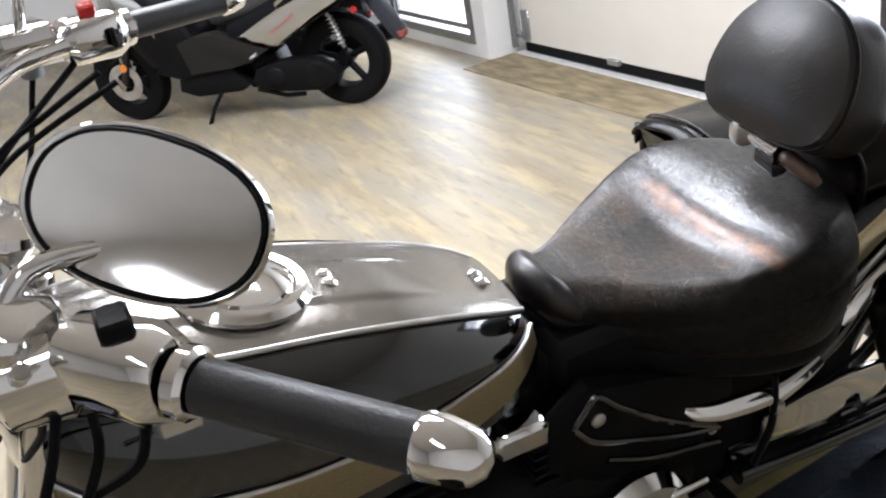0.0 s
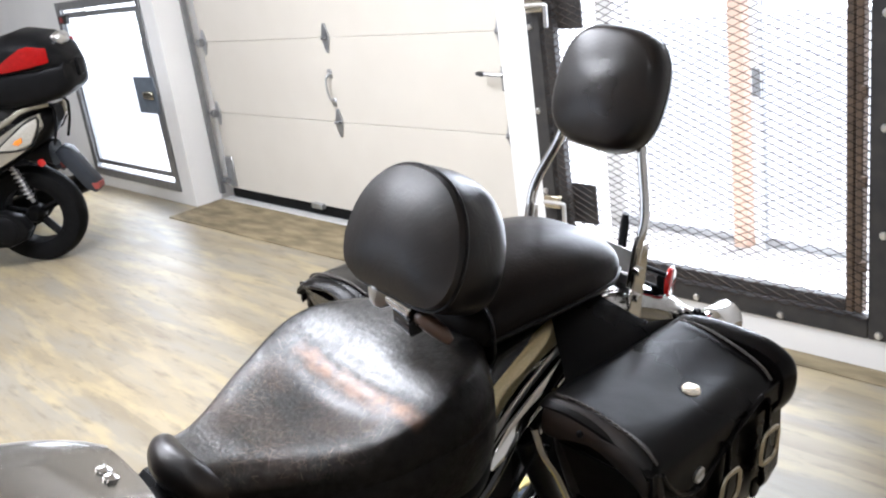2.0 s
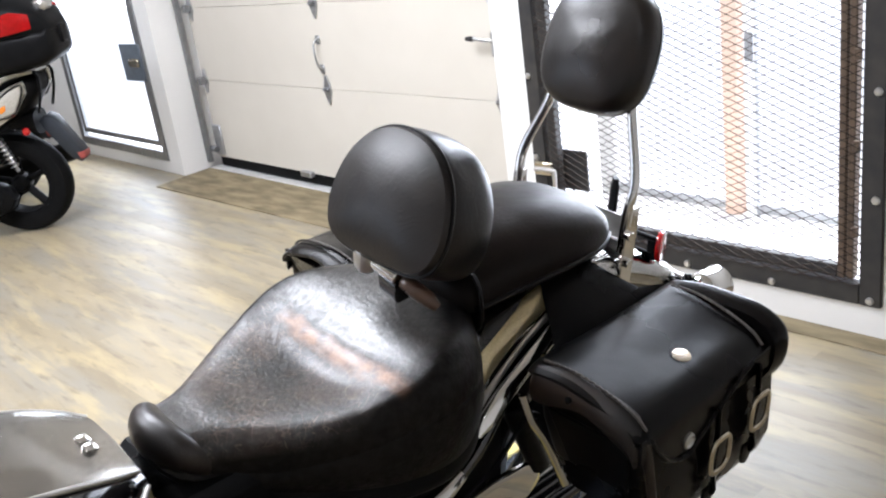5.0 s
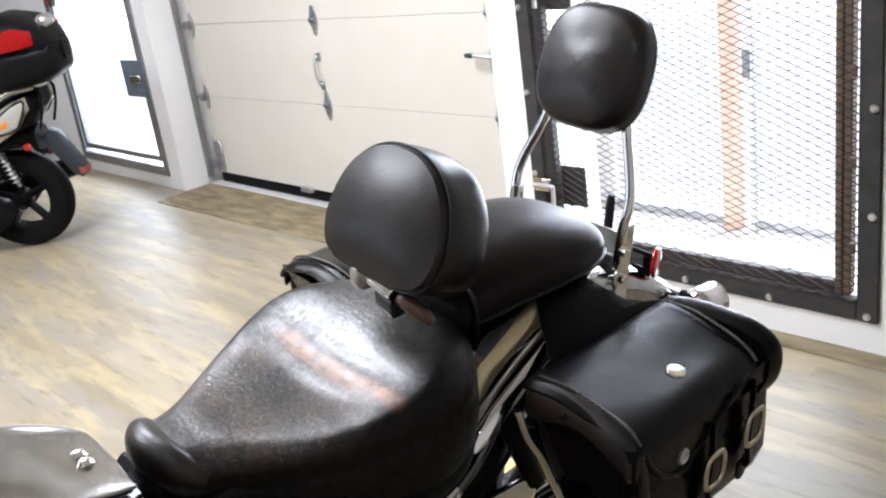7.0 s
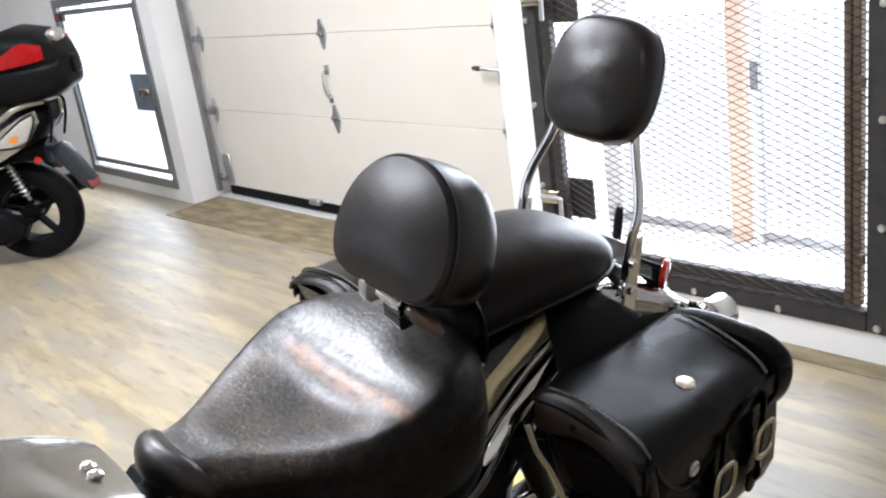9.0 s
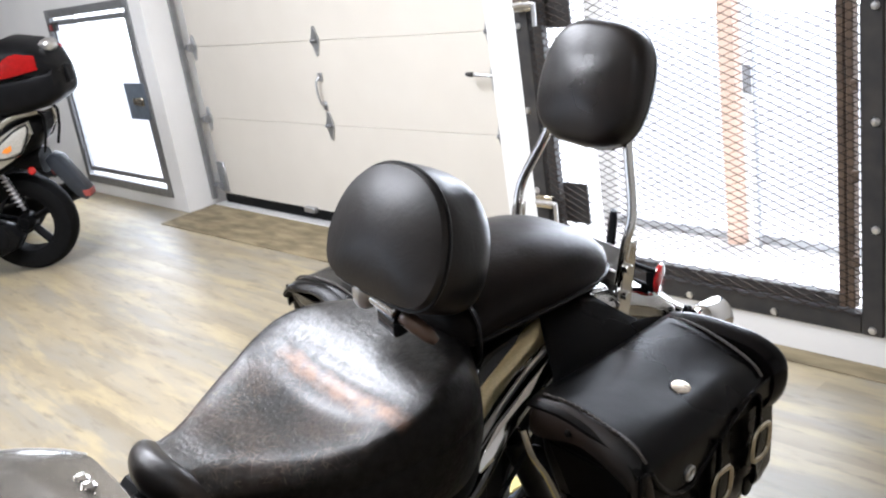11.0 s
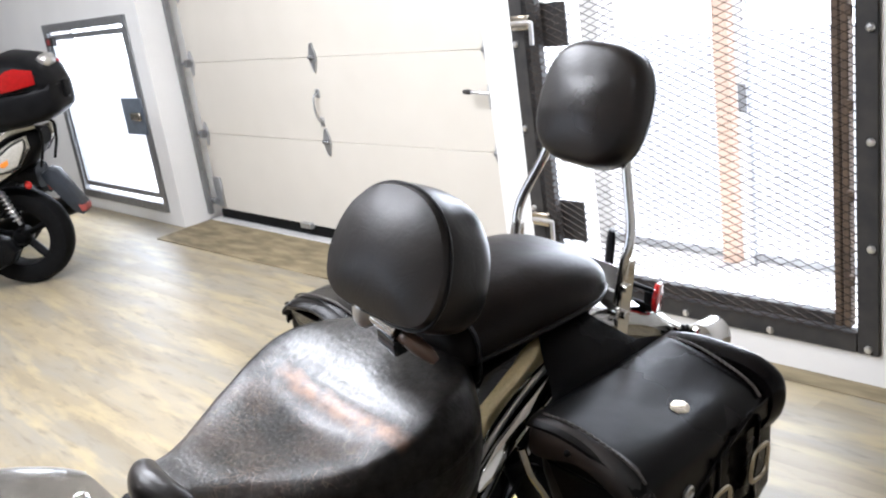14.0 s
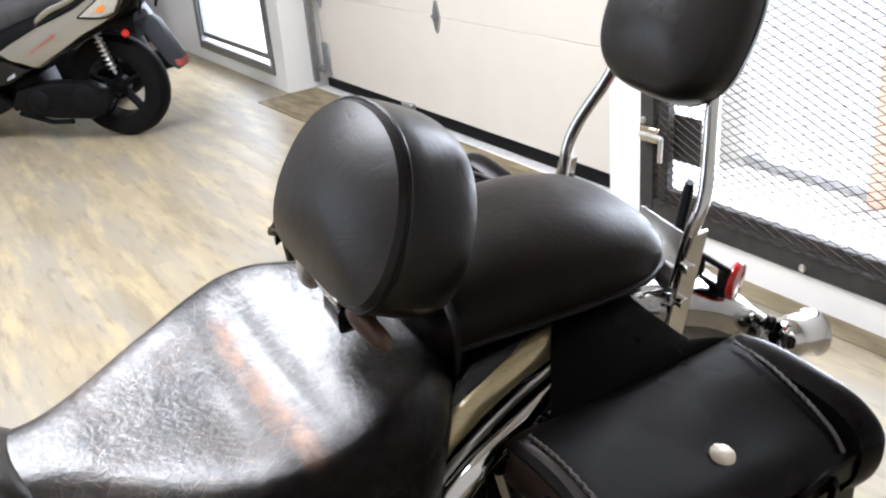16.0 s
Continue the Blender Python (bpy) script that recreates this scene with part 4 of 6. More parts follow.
# saddlebags
def squircle_box(x0, x1, y0, y1, r, n=5):
    pts = []
    for cx, cy, a0 in ((x1 - r, y1 - r, 0), (x0 + r, y1 - r, 90), (x0 + r, y0 + r, 180), (x1 - r, y0 + r, 270)):
        for k in range(n + 1):
            a = radians(a0 + 90 * k / n)
            pts.append((cx + r * math.cos(a), cy + r * math.sin(a)))
    return pts


FLAP = [(-0.03, 0.700), (0.0, 0.688), (0.012, 0.668), (0.028, 0.648), (0.048, 0.628), (0.075, 0.613), (0.105, 0.607), (0.130, 0.621), (0.164, 0.642), (0.201, 0.664), (0.238, 0.684), (0.272, 0.695), (0.34, 0.700), (0.40, 0.700)]

LIDTOP = [(0.226, 0.728), (0.29, 0.737), (0.36, 0.730), (0.412, 0.716), (0.436, 0.698), (0.445, 0.675)]


def saddlebag(sgn):
    f = lambda p: Vector((sgn * p[0], p[1], p[2]))
    body = [(0.262, 0.400, 0.452, 0.075, 0.0), (0.246, 0.426, 0.459, 0.062, 0.015), (0.238, 0.437, 0.50, 0.045, 0.020), (0.232, 0.438, 0.56, 0.024, 0.012), (0.228, 0.436, 0.62, 0.006, 0.005), (0.228, 0.430, 0.70, -0.006 if sgn > 0 else -0.030, 0.0)]
    bag = mpart("saddlebag", loft([[f((x, y, z)) for x, y in squircle_box(x0, x1, 0.0 + d0, 0.375 + d1, 0.018)] for x0, x1, z, d0, d1 in body]), BAGLEATHER, label="black leather saddlebag with buckled straps")
    # lid: top and hanging flap in one hide
    rings = []
    for i in range(61):
        y = -0.020 + 0.405 * i / 60
        low = blend(FLAP, y)[0]
        e = min((y + 0.020) / 0.03, (0.385 - y) / 0.045, 1)
        drop = 0.010 * (1 - e) ** 2
        sag = 0.010 * math.sin(math.pi * min(max(y / 0.36, 0), 1))
        prof = glide([(0.226, 0.728 - drop - sag * 0.4), (0.29, 0.737 - drop - sag), (0.36, 0.730 - drop - sag), (0.412, 0.716 - drop), (0.436, 0.698 - drop), (0.443, max(low, 0.672 - drop)), (0.444, min(low, 0.665 - drop))], 4)
        rings.append([f((q.x, y, q.y)) for q in prof] + [f((q.x - 0.006, y, q.y - 0.005)) for q in reversed(prof)])
    mpart("lid", loft(rings), BAGLEATHER, bag, "smooth leather lid with a hanging flap")
    # raised rear lip with braided edge, and stitched front line
    lip = []
    for i in range(13):
        a = i / 12
        y = 0.335 + 0.058 * a
        up = 0.012 * math.sin(math.pi * min(0.10 + a * 0.75, 1)) - 0.030 * max(0, a - 0.55) ** 2 / 0.2
        out = 0.010 * math.sin(math.pi * min(0.15 + a * 0.6, 1)) - 0.012 * max(0, a - 0.6) / 0.4
        prof = glide([(0.226, 0.716 + up), (0.28, 0.731 + up), (0.35, 0.736 + up), (0.402, 0.733 + up), (0.432 + out, 0.718 + up * 0.6), (0.444 + out, 0.692), (0.441 + out, 0.658), (0.430 + out, 0.632)], 4)
        lip.append([f((q.x, y, q.y)) for q in prof] + [f((q.x - 0.012, y, q.y - 0.012)) for q in reversed(prof)])
    mpart("rear_lip", loft(lip), BAGLEATHER, bag)
    # padded front edge, folded over and rubbed brown
    fold = [(0.016, -0.002), (0.004, 0.004), (-0.008, 0.002), (-0.018, -0.008), (-0.024, -0.022), (-0.025, -0.036), (-0.021, -0.047), (-0.010, -0.046), (0.0, -0.030), (0.010, -0.014)]
    if sgn < 0:
        fold = [(0.016, -0.002), (0.000, 0.001), (-0.016, -0.001), (-0.030, -0.005), (-0.035, -0.010), (-0.033, -0.017), (-0.022, -0.018), (-0.010, -0.018), (0.0, -0.016), (0.010, -0.012)]
    rings = []
    for i in range(25):
        u = i / 24
        x = 0.226 + 0.216 * u
        end = max(0.0, (u - 0.86) / 0.14)
        z = blend(LIDTOP, x)[0] - 0.006 * (1 - u) - 0.014 * end * end
        fat = min(1.0, 0.35 + u / 0.06, 0.35 + (1 - u) / 0.04) * (1 + 0.10 * math.sin(9 * u + 0.6))
        rings.append([f((x, y * fat, z + dz * fat * (1 + 0.12 * math.sin(6.5 * u)))) for y, dz in fold])
    mpart("front_lip", loft(rings), BAGWORN if sgn > 0 else BAGLEATHER, bag, "rubbed folded front edge")
    mpart("corner_welt", tube([f((0.437, -0.004, 0.690)), f((0.443, 0.002, 0.64)), f((0.446, 0.016, 0.57)), f((0.442, 0.046, 0.485))], [0.009, 0.008, 0.007, 0.006], 10, 6), BAGWORN, bag)
    mpart("front_pocket", prism([(0.255, 0.655), (0.41, 0.662), (0.405, 0.56), (0.29, 0.56)], 0.006, 0.002, Matrix(((sgn, 0, 0, 0), (0, -0.16, -1, 0.105), (0, 1, 0, 0), (0, 0, 0, 1)))), BAGLEATHER, bag, "", False)
    mpart("pocket_stud", lathe([(0.006, 0), (0.006, 0.003), (0.001, 0.005)], 12, axis(f((0.310, -0.022, 0.706)), f((0.310, -0.8, 1.0)))), BLACKPLASTIC, bag)
    for y0, slant, zoff in ((0.001, 0.0, 0.004), (0.335, -0.10, 0.006)):
        bm = bmesh.new()
        line = glide([(x, blend(LIDTOP, x)[0] + zoff) for x in (0.240, 0.30, 0.37, 0.414, 0.434)], 12)
        for k, q in enumerate(line[:-1]):
            d = 0.0014 if k % 2 else -0.0014
            y = y0 + slant * (q.x - 0.25)
            add_tube(bm, [f((q.x, y - d, q.y)), f((line[k + 1].x, y + d, line[k + 1].y))], 0.0023, 6, smooth=False)
        mpart("stitching", bm, THREAD, bag, "braided stitching")
    bm = bmesh.new()
    add_tube(bm, [f((0.445, y, z)) for y, z in [(p[0], p[1] + 0.003) for p in FLAP[1:-2]]], 0.0045, 8)
    mpart("piping", bm, BAGLEATHER, bag)
    mpart("concho", lathe([(0.0150, 0), (0.0160, 0.001), (0.0150, 0.0022), (0.009, 0.0030), (0.001, 0.0033)], 24, axis(f((0.371, 0.179, 0.720)), f((0.371 + 0.12, 0.179, 1.72)))), BRASS, bag, "round nickel concho")
    mpart("snap", lathe([(0.0135, 0), (0.0135, 0.005), (0.0105, 0.007), (0.008, 0.004), (0.001, 0.0035)], 20, axis(f((0.443, 0.100, 0.638)), f((1.443, 0.100, 0.638)))), SATIN, bag, "metal snap")
    for y, z in ((0.292, 0.600), (0.178, 0.575)):
        strap = mpart("strap", tube([f((0.447, y, z + 0.085)), f((0.450, y, z + 0.03)), f((0.449, y, z - 0.03)), f((0.452, y + 0.003, z - 0.065)), f((0.447, y + 0.004, z - 0.085))], [0.010, 0.011, 0.011, 0.012, 0.008], 10, 5, flat=(0.32, 1.25)), BAGLEATHER, bag)
        ring = [f((0.459 + 0.003 * abs(c), y + c, z + s)) for c, s in squircle(0.026, 0.032, 28, 3.2)]
        bm = bmesh.new()
        sec = []
        for k, q in enumerate(ring):
            o = (q - f((0.459, y, z))).normalized()
            n = f((1, 0, 0))
            sec.append([q + o * 0.0054 * math.cos(a) + n * 0.0038 * math.sin(a) for a in [2 * math.pi * j / 8 for j in range(8)]])
        add_loft(bm, sec + [sec[0]], cap=False)
        bmesh.ops.remove_doubles(bm, verts=bm.verts[:], dist=1e-6)
        mpart("buckle", bm, BRASS, strap, "oval nickel buckle")
        mpart("strap_tongue", prism([(y - 0.013, z - 0.075), (y + 0.013, z - 0.075), (y + 0.015, z - 0.098), (y + 0.010, z - 0.112), (y, z - 0.117), (y - 0.010, z - 0.112), (y - 0.015, z - 0.098)], 0.005, 0.001, Matrix(((0, 0, sgn, sgn * 0.442), (1, 0, 0, 0), (0, 1, 0, 0), (0, 0, 0, 1)))), BAGLEATHER, strap)
    mpart("mount_bracket", tube([f((0.215, -0.02, 0.665)), f((0.222, -0.005, 0.61)), f((0.226, 0.03, 0.545)), f((0.228, 0.080, 0.43))], 0.007, 8, flat=(1, 0.5)), CHROME, bag, "bright bag bracket")
    return bag


# yoke: rows of x, height, front edge, rear edge
YOKE = [(0.08, 0.792, 0.155, 0.232), (0.117, 0.782, 0.128, 0.250), (0.145, 0.768, 0.105, 0.262), (0.167, 0.757, 0.088, 0.273), (0.190, 0.745, 0.072, 0.286), (0.206, 0.735, 0.060, 0.302), (0.213, 0.731, 0.054, 0.342), (0.221, 0.721, 0.049, 0.366), (0.231, 0.704, 0.044, 0.362), (0.237, 0.690, 0.042, 0.325)]
for sgn in (1, -1):
    saddlebag(sgn)
    s_ = sgn
    # leather yoke from under the pillion seat to the bag
    rows = []
    for i in range(19):
        x = 0.080 + 0.157 * i / 18
        z, y0, y1 = blend(YOKE, x)
        rows.append([Vector((s_ * x, y0 + (y1 - y0) * j / 12, z - 0.005 * abs(2 * j / 12 - 1) ** 2)) for j in range(13)])
    bm = bmesh.new()
    grid = [[bm.verts.new(p) for p in r] for r in rows]
    for a, b in zip(grid, grid[1:]):
        for j in range(12):
            bm.faces.new((a[j], a[j + 1], b[j + 1], b[j]))
    bmesh.ops.solidify(bm, geom=bm.faces[:], thickness=0.006)
    mpart("saddlebag_yoke", bm, BAGLEATHER, label="black leather saddlebag yoke")

# backrest bracket between the seats
mount = mpart("backrest_mount", prism([(0.012, 0.0), (0.052, 0.0), (0.050, -0.035), (0.040, -0.052), (0.018, -0.052)], 0.012, 0.004, Matrix(((1, 0, 0, 0.010), (0, 0.35, 1, -0.112), (0, 1, -0.35, 0.885), (0, 0, 0, 1)))), BLACKPAINT, label="black backrest bracket plate")
mpart("mount_bar", rod((0.006, -0.140, 0.877), (0.062, -0.136, 0.865), 0.0125), CHROME, mount, "short chrome bar")
mpart("mount_sleeve", loft([[Vector((x, -0.131 + a, z + b)) for a, b in squircle(0.016, 0.018, 20, 4)] for x, z in ((0.026, 0.850), (0.029, 0.849), (0.060, 0.842), (0.063, 0.841))]), BLACKPAINT, mount)
mpart("mount_knob", loft([[Vector((x, -0.137 + a, 0.878 + b)) for a, b in squircle(r, r * 1.05, 24, 3.2)] for x, r in ((0.016, 0.012), (0.012, 0.017), (0.002, 0.0235), (-0.010, 0.0245), (-0.020, 0.0215), (-0.026, 0.014), (-0.028, 0.003))]), SATIN, mount, "rounded satin metal knob")
mpart("mount_post", box((0.01, -0.118, 0.85), (0.07, -0.095, 0.93), 0.008), BLACKPLASTIC, mount)
mpart("mount_roll", tube([(0.066, -0.131, 0.853), (0.078, -0.131, 0.858), (0.097, -0.127, 0.850), (0.114, -0.120, 0.839), (0.124, -0.114, 0.829)], [0.009, 0.013, 0.0135, 0.012, 0.007], 16, 5), BROWNHIDE, mount, "worn brown leather roll")
# seams and strap of the seats
for sgn in (1, -1):
    mpart("pillion_seam", tube([(sgn * (w + 0.001), y, zb + (zt - zb) * 0.30) for y, w, zt, zb in PILLION[1:-1]], 0.0045, 8), LEATHER, pillion)
mpart("pillion_strap", tube([(0.02, -0.03, 0.868), (0.09, -0.03, 0.862), (0.124, -0.03, 0.84), (0.131, -0.028, 0.81), (0.124, -0.022, 0.772), (0.10, -0.02, 0.752)], 0.019, 10, 6, flat=(0.18, 1)), LEATHER, pillion)
PIPING = [BACK @ Vector((x * 1.002, 0.012, z * 1.002)) for x, z in dome_outline(0.134, 0.110)]
mpart("backrest_piping", tube(PIPING + [PIPING[0]], 0.0032, 6, 1), LEATHER, backrest)

# rear fender: a crowned section swept along its side line
AX, AZ = 0.29, 0.335
FENDER = glide([(0, -0.11, 0.49), (0, -0.09, 0.585), (0, -0.050, 0.678), (0, 0.0, 0.733), (0, 0.055, 0.752), (0, 0.132, 0.757), (0, 0.22, 0.753), (0, 0.33, 0.735), (0, 0.45, 0.685), (0, 0.56, 0.60), (0, 0.63, 0.50)], 5)


def fender_skin(section, first, last, lift=0.0):
    """Section points are (x, outward); a strip of skin between two places along the line."""
    rows = []
    for i in range(first, last + 1):
        d = (FENDER[min(i + 1, len(FENDER) - 1)] - FENDER[max(i - 1, 0)]).normalized()
        n = Vector((0, -d.z, d.y))
        rows.append([FENDER[i] + Vector((x + math.copysign(lift, x), 0, 0)) + n * o for x, o in section])
    bm = bmesh.new()
    g = [[bm.verts.new(q) for q in r] for r in rows]
    for a, b in zip(g, g[1:]):
        for k in range(len(a) - 1):
            bm.faces.new((a[k], a[k + 1], b[k + 1], b[k]))
    bmesh.ops.solidify(bm, geom=bm.faces[:], thickness=0.004)
    return bm


SIDE = [(0.112, -0.075), (0.126, -0.062), (0.133, -0.040), (0.134, -0.018), (0.128, 0.002), (0.112, 0.014), (0.07, 0.022), (0.0, 0.025)]
rear_fender = mpart("rear_fender", fender_skin(SIDE + [(-x, o) for x, o in reversed(SIDE[:-1])], 0, len(FENDER) - 1), BLACKPAINT, label="black rear fender with a champagne gold band")
for sgn in (1, -1):
    mpart("fender_band", tube([(sgn * 0.128, -0.085, 0.600), (sgn * 0.130, -0.062, 0.645), (sgn * 0.131, -0.034, 0.682), (sgn * 0.131, 0.027, 0.723), (sgn * 0.130, 0.095, 0.749), (sgn * 0.126, 0.16, 0.757), (sgn * 0.12, 0.24, 0.755)], [0.012, 0.019, 0.022, 0.022, 0.021, 0.020, 0.016], 16, 6, flat=(1, 0.55)), GOLD, rear_fender, "champagne gold band")
    mpart("fender_strut", tube([(sgn * 0.160, 0.13, 0.720), (sgn * 0.165, 0.090, 0.700), (sgn * 0.169, 0.035, 0.672), (sgn * 0.172, -0.02, 0.643), (sgn * 0.174, -0.06, 0.615), (sgn * 0.175, -0.082, 0.596)], [0.007, 0.010, 0.013, 0.015, 0.014, 0.006], 12, 6, flat=(0.35, 1)), CHROME, label="polished fender strut")
    mpart("strut_edge", tube([(sgn * 0.150, 0.12, 0.735), (sgn * 0.153, 0.04, 0.700), (sgn * 0.158, -0.05, 0.645), (sgn * 0.160, -0.09, 0.60)], 0.0055, 8, 6), SATIN)
    mpart("strut_link", tube([(sgn * 0.180, -0.092, 0.598), (sgn * 0.181, -0.106, 0.582), (sgn * 0.182, -0.126, 0.564)], [0.006, 0.011, 0.006], 10, 5, flat=(0.4, 1)), CHROME)
    mpart("frame_rail", tube([(sgn * 0.150, 0.14, 0.69), (sgn * 0.155, 0.02, 0.63), (sgn * 0.165, -0.08, 0.55), (sgn * 0.16, -0.2, 0.48)], 0.011, 10), BLACKPAINT)
    mpart("seat_trim", tube([(sgn * 0.183, -0.388, 0.570), (sgn * 0.190, -0.372, 0.562), (sgn * 0.192, -0.335, 0.549), (sgn * 0.192, -0.285, 0.541), (sgn * 0.191, -0.234, 0.535)], [0.005, 0.012, 0.015, 0.017, 0.017], 14, 6, flat=(0.5, 1)), CHROME, label="polished blade trim under the seat")
    mpart("seat_trim", tube([(sgn * 0.189, -0.222, 0.530), (sgn * 0.188, -0.19, 0.535), (sgn * 0.186, -0.155, 0.543), (sgn * 0.184, -0.126, 0.551)], [0.019, 0.017, 0.014, 0.010], 14, 6, flat=(0.5, 1)), CHROME, label="polished trim behind a black strap")
    mpart("trim_strap", tube([(sgn * 0.197, -0.231, 0.575), (sgn * 0.200, -0.229, 0.54), (sgn * 0.198, -0.226, 0.48), (sgn * 0.185, -0.222, 0.43), (sgn * 0.165, -0.22, 0.36)], [0.0045, 0.005, 0.006, 0.007, 0.006], 10, 5), BLACKPLASTIC)
    mpart("trim_clip", box((min(sgn * 0.192, sgn * 0.205), -0.232, 0.498), (max(sgn * 0.192, sgn * 0.205), -0.208, 0.516), 0.003), SATIN)
    mpart("swingarm_cover", prism([(-0.197, 0.442), (-0.197, 0.397), (-0.178, 0.368), (-0.129, 0.362), (-0.055, 0.374), (-0.040, 0.352), (-0.014, 0.352), (-0.016, 0.394), (0.006, 0.404), (0.022, 0.397), (0.034, 0.341), (0.058, 0.372), (0.096, 0.381), (0.100, 0.428), (0.09, 0.438), (-0.03, 0.454), (-0.12, 0.450)], 0.014, 0.004,
          Matrix(((0, 0, sgn, sgn * 0.142), (1, 0, 0, 0), (0, 1, 0, 0), (0, 0, 0, 1)))), CHROME, label="polished swingarm cover")
    mpart("wiring", tube([(sgn * 0.195, 0.075, 0.66), (sgn * 0.192, 0.02, 0.60), (sgn * 0.188, -0.05, 0.53), (sgn * 0.18, -0.13, 0.49), (sgn * 0.165, -0.2, 0.46)], 0.0045, 8, 6), RUBBER)
    mpart("swingarm", tube([(sgn * 0.125, -0.25, 0.36), (sgn * 0.13, 0.0, 0.34), (sgn * 0.13, AX, AZ)], 0.024, 10), BLACKPAINT)
    sig = mpart("signal_stalk", tube([(sgn * 0.03, 0.535, 0.625), (sgn * 0.06, 0.541, 0.626), (sgn * 0.10, 0.543, 0.627), (sgn * 0.142, 0.543, 0.629)], [0.017, 0.016, 0.013, 0.009], 14), CHROME, label="chrome turn signal")
    mpart("signal_joint", lathe([(0.009, 0), (0.013, 0.003), (0.011, 0.008), (0.013, 0.012), (0.010, 0.017)], 16, axis((sgn * 0.140, 0.542, 0.629), (sgn * 0.164, 0.556, 0.630))), BLACKPLASTIC, sig)
    mpart("signal_shell", lathe([(0.002, -0.004), (0.012, -0.003), (0.022, 0.002), (0.029, 0.009), (0.033, 0.018), (0.0345, 0.028), (0.034, 0.042), (0.035, 0.056), (0.038, 0.068), (0.0395, 0.072), (0.037, 0.071), (0.032, 0.06)], 28, axis((sgn * 0.168, 0.548, 0.612), (sgn * 0.176, 0.655, 0.596))), CHROME, sig)
    mpart("signal_lens", lathe([(0.033, 0), (0.032, 0.005), (0.02, 0.010), (0.001, 0.011)], 24, axis((sgn * 0.173, 0.606, 0.603), (sgn * 0.176, 0.655, 0.596))), REDLENS, sig)
    shock = mpart("shock", rod((sgn * 0.155, 0.02, 0.60), (sgn * 0.15, 0.10, 0.42), 0.022), ENGINE)
    mpart("shock_bolt", rod((sgn * 0.165, 0.085, 0.665), (sgn * 0.20, 0.085, 0.665), 0.010), CHROME)
    mpart("bag_stay", tube([(sgn * 0.17, 0.085, 0.665), (sgn * 0.205, 0.06, 0.655), (sgn * 0.225, 0.03, 0.64)], 0.008, 8), CHROME)
# chrome fender end, cross plate, tail bracket and red reflector
mpart("fender_cover", fender_skin([(x * 1.0, o + 0.006) for x, o in SIDE[2:] + [(-a, b) for a, b in reversed(SIDE[2:-1])]], 31, 43, 0.004), CHROME, rear_fender, "chrome fender tip")
mpart("cross_plate", box((-0.132, 0.352, 0.715), (0.132, 0.36, 0.775), 0.003), SATIN)
rack = mpart("tail_bracket", box((-0.13, 0.437, 0.748), (0.135, 0.445, 0.757), 0.002), BLACKPLASTIC, label="black slotted tail bracket")
mpart("bracket_rail", box((-0.13, 0.437, 0.706), (0.135, 0.445, 0.722), 0.002), BLACKPLASTIC, rack)
for x0, x1 in ((-0.13, -0.085), (-0.05, -0.035), (0.0, 0.045), (0.075, 0.087), (0.117, 0.135)):
    mpart("bracket_web", box((x0, 0.437, 0.7222), (x1, 0.445, 0.7478), 0.001), BLACKPLASTIC, rack)
mpart("bracket_end", lathe([(0.012, 0), (0.019, 0.004), (0.019, 0.022), (0.012, 0.028), (0.001, 0.029)], 18, axis((-0.125, 0.441, 0.735), (-0.30, 0.441, 0.75))), RUBBER, rack)
mpart("bracket_bar", tube([(0.012, 0.455, 0.70), (0.012, 0.462, 0.76), (0.010, 0.470, 0.815), (0.010, 0.472, 0.835)], [0.017, 0.018, 0.018, 0.012], 12, flat=(0.5, 1)), BLACKPLASTIC, rack)
mpart("bracket_arm", box((-0.03, 0.41, 0.690), (-0.01, 0.52, 0.705), 0.003), BLACKPLASTIC, rack)
mpart("lamp_gusset", prism([(-0.02, 0.80), (0.075, 0.795), (0.10, 0.70), (0.05, 0.665), (-0.02, 0.69)], 0.004, 0.001, Matrix(((1, 0, 0, 0), (0, 0, 1, 0.405), (0, 1, 0, 0), (0, 0, 0, 1)))), SATIN, rack)
for x in (-0.06, 0.0, 0.06):
    mpart("fender_bolt", rod((x, 0.372, 0.745), (x, 0.40, 0.745), 0.009), CHROME, rack)
reflector = mpart("reflector", lathe([(0.029, 0), (0.031, 0.004), (0.029, 0.010), (0.017, 0.0125), (0.001, 0.013)], 28, axis((0.126, 0.462, 0.727), (1.126, 0.88, 0.75))), REDLENS, label="round red reflector")
mpart("reflector_cup", rod((0.112, 0.456, 0.726), (0.125, 0.461, 0.727), 0.016), BLACKPLASTIC, reflector)

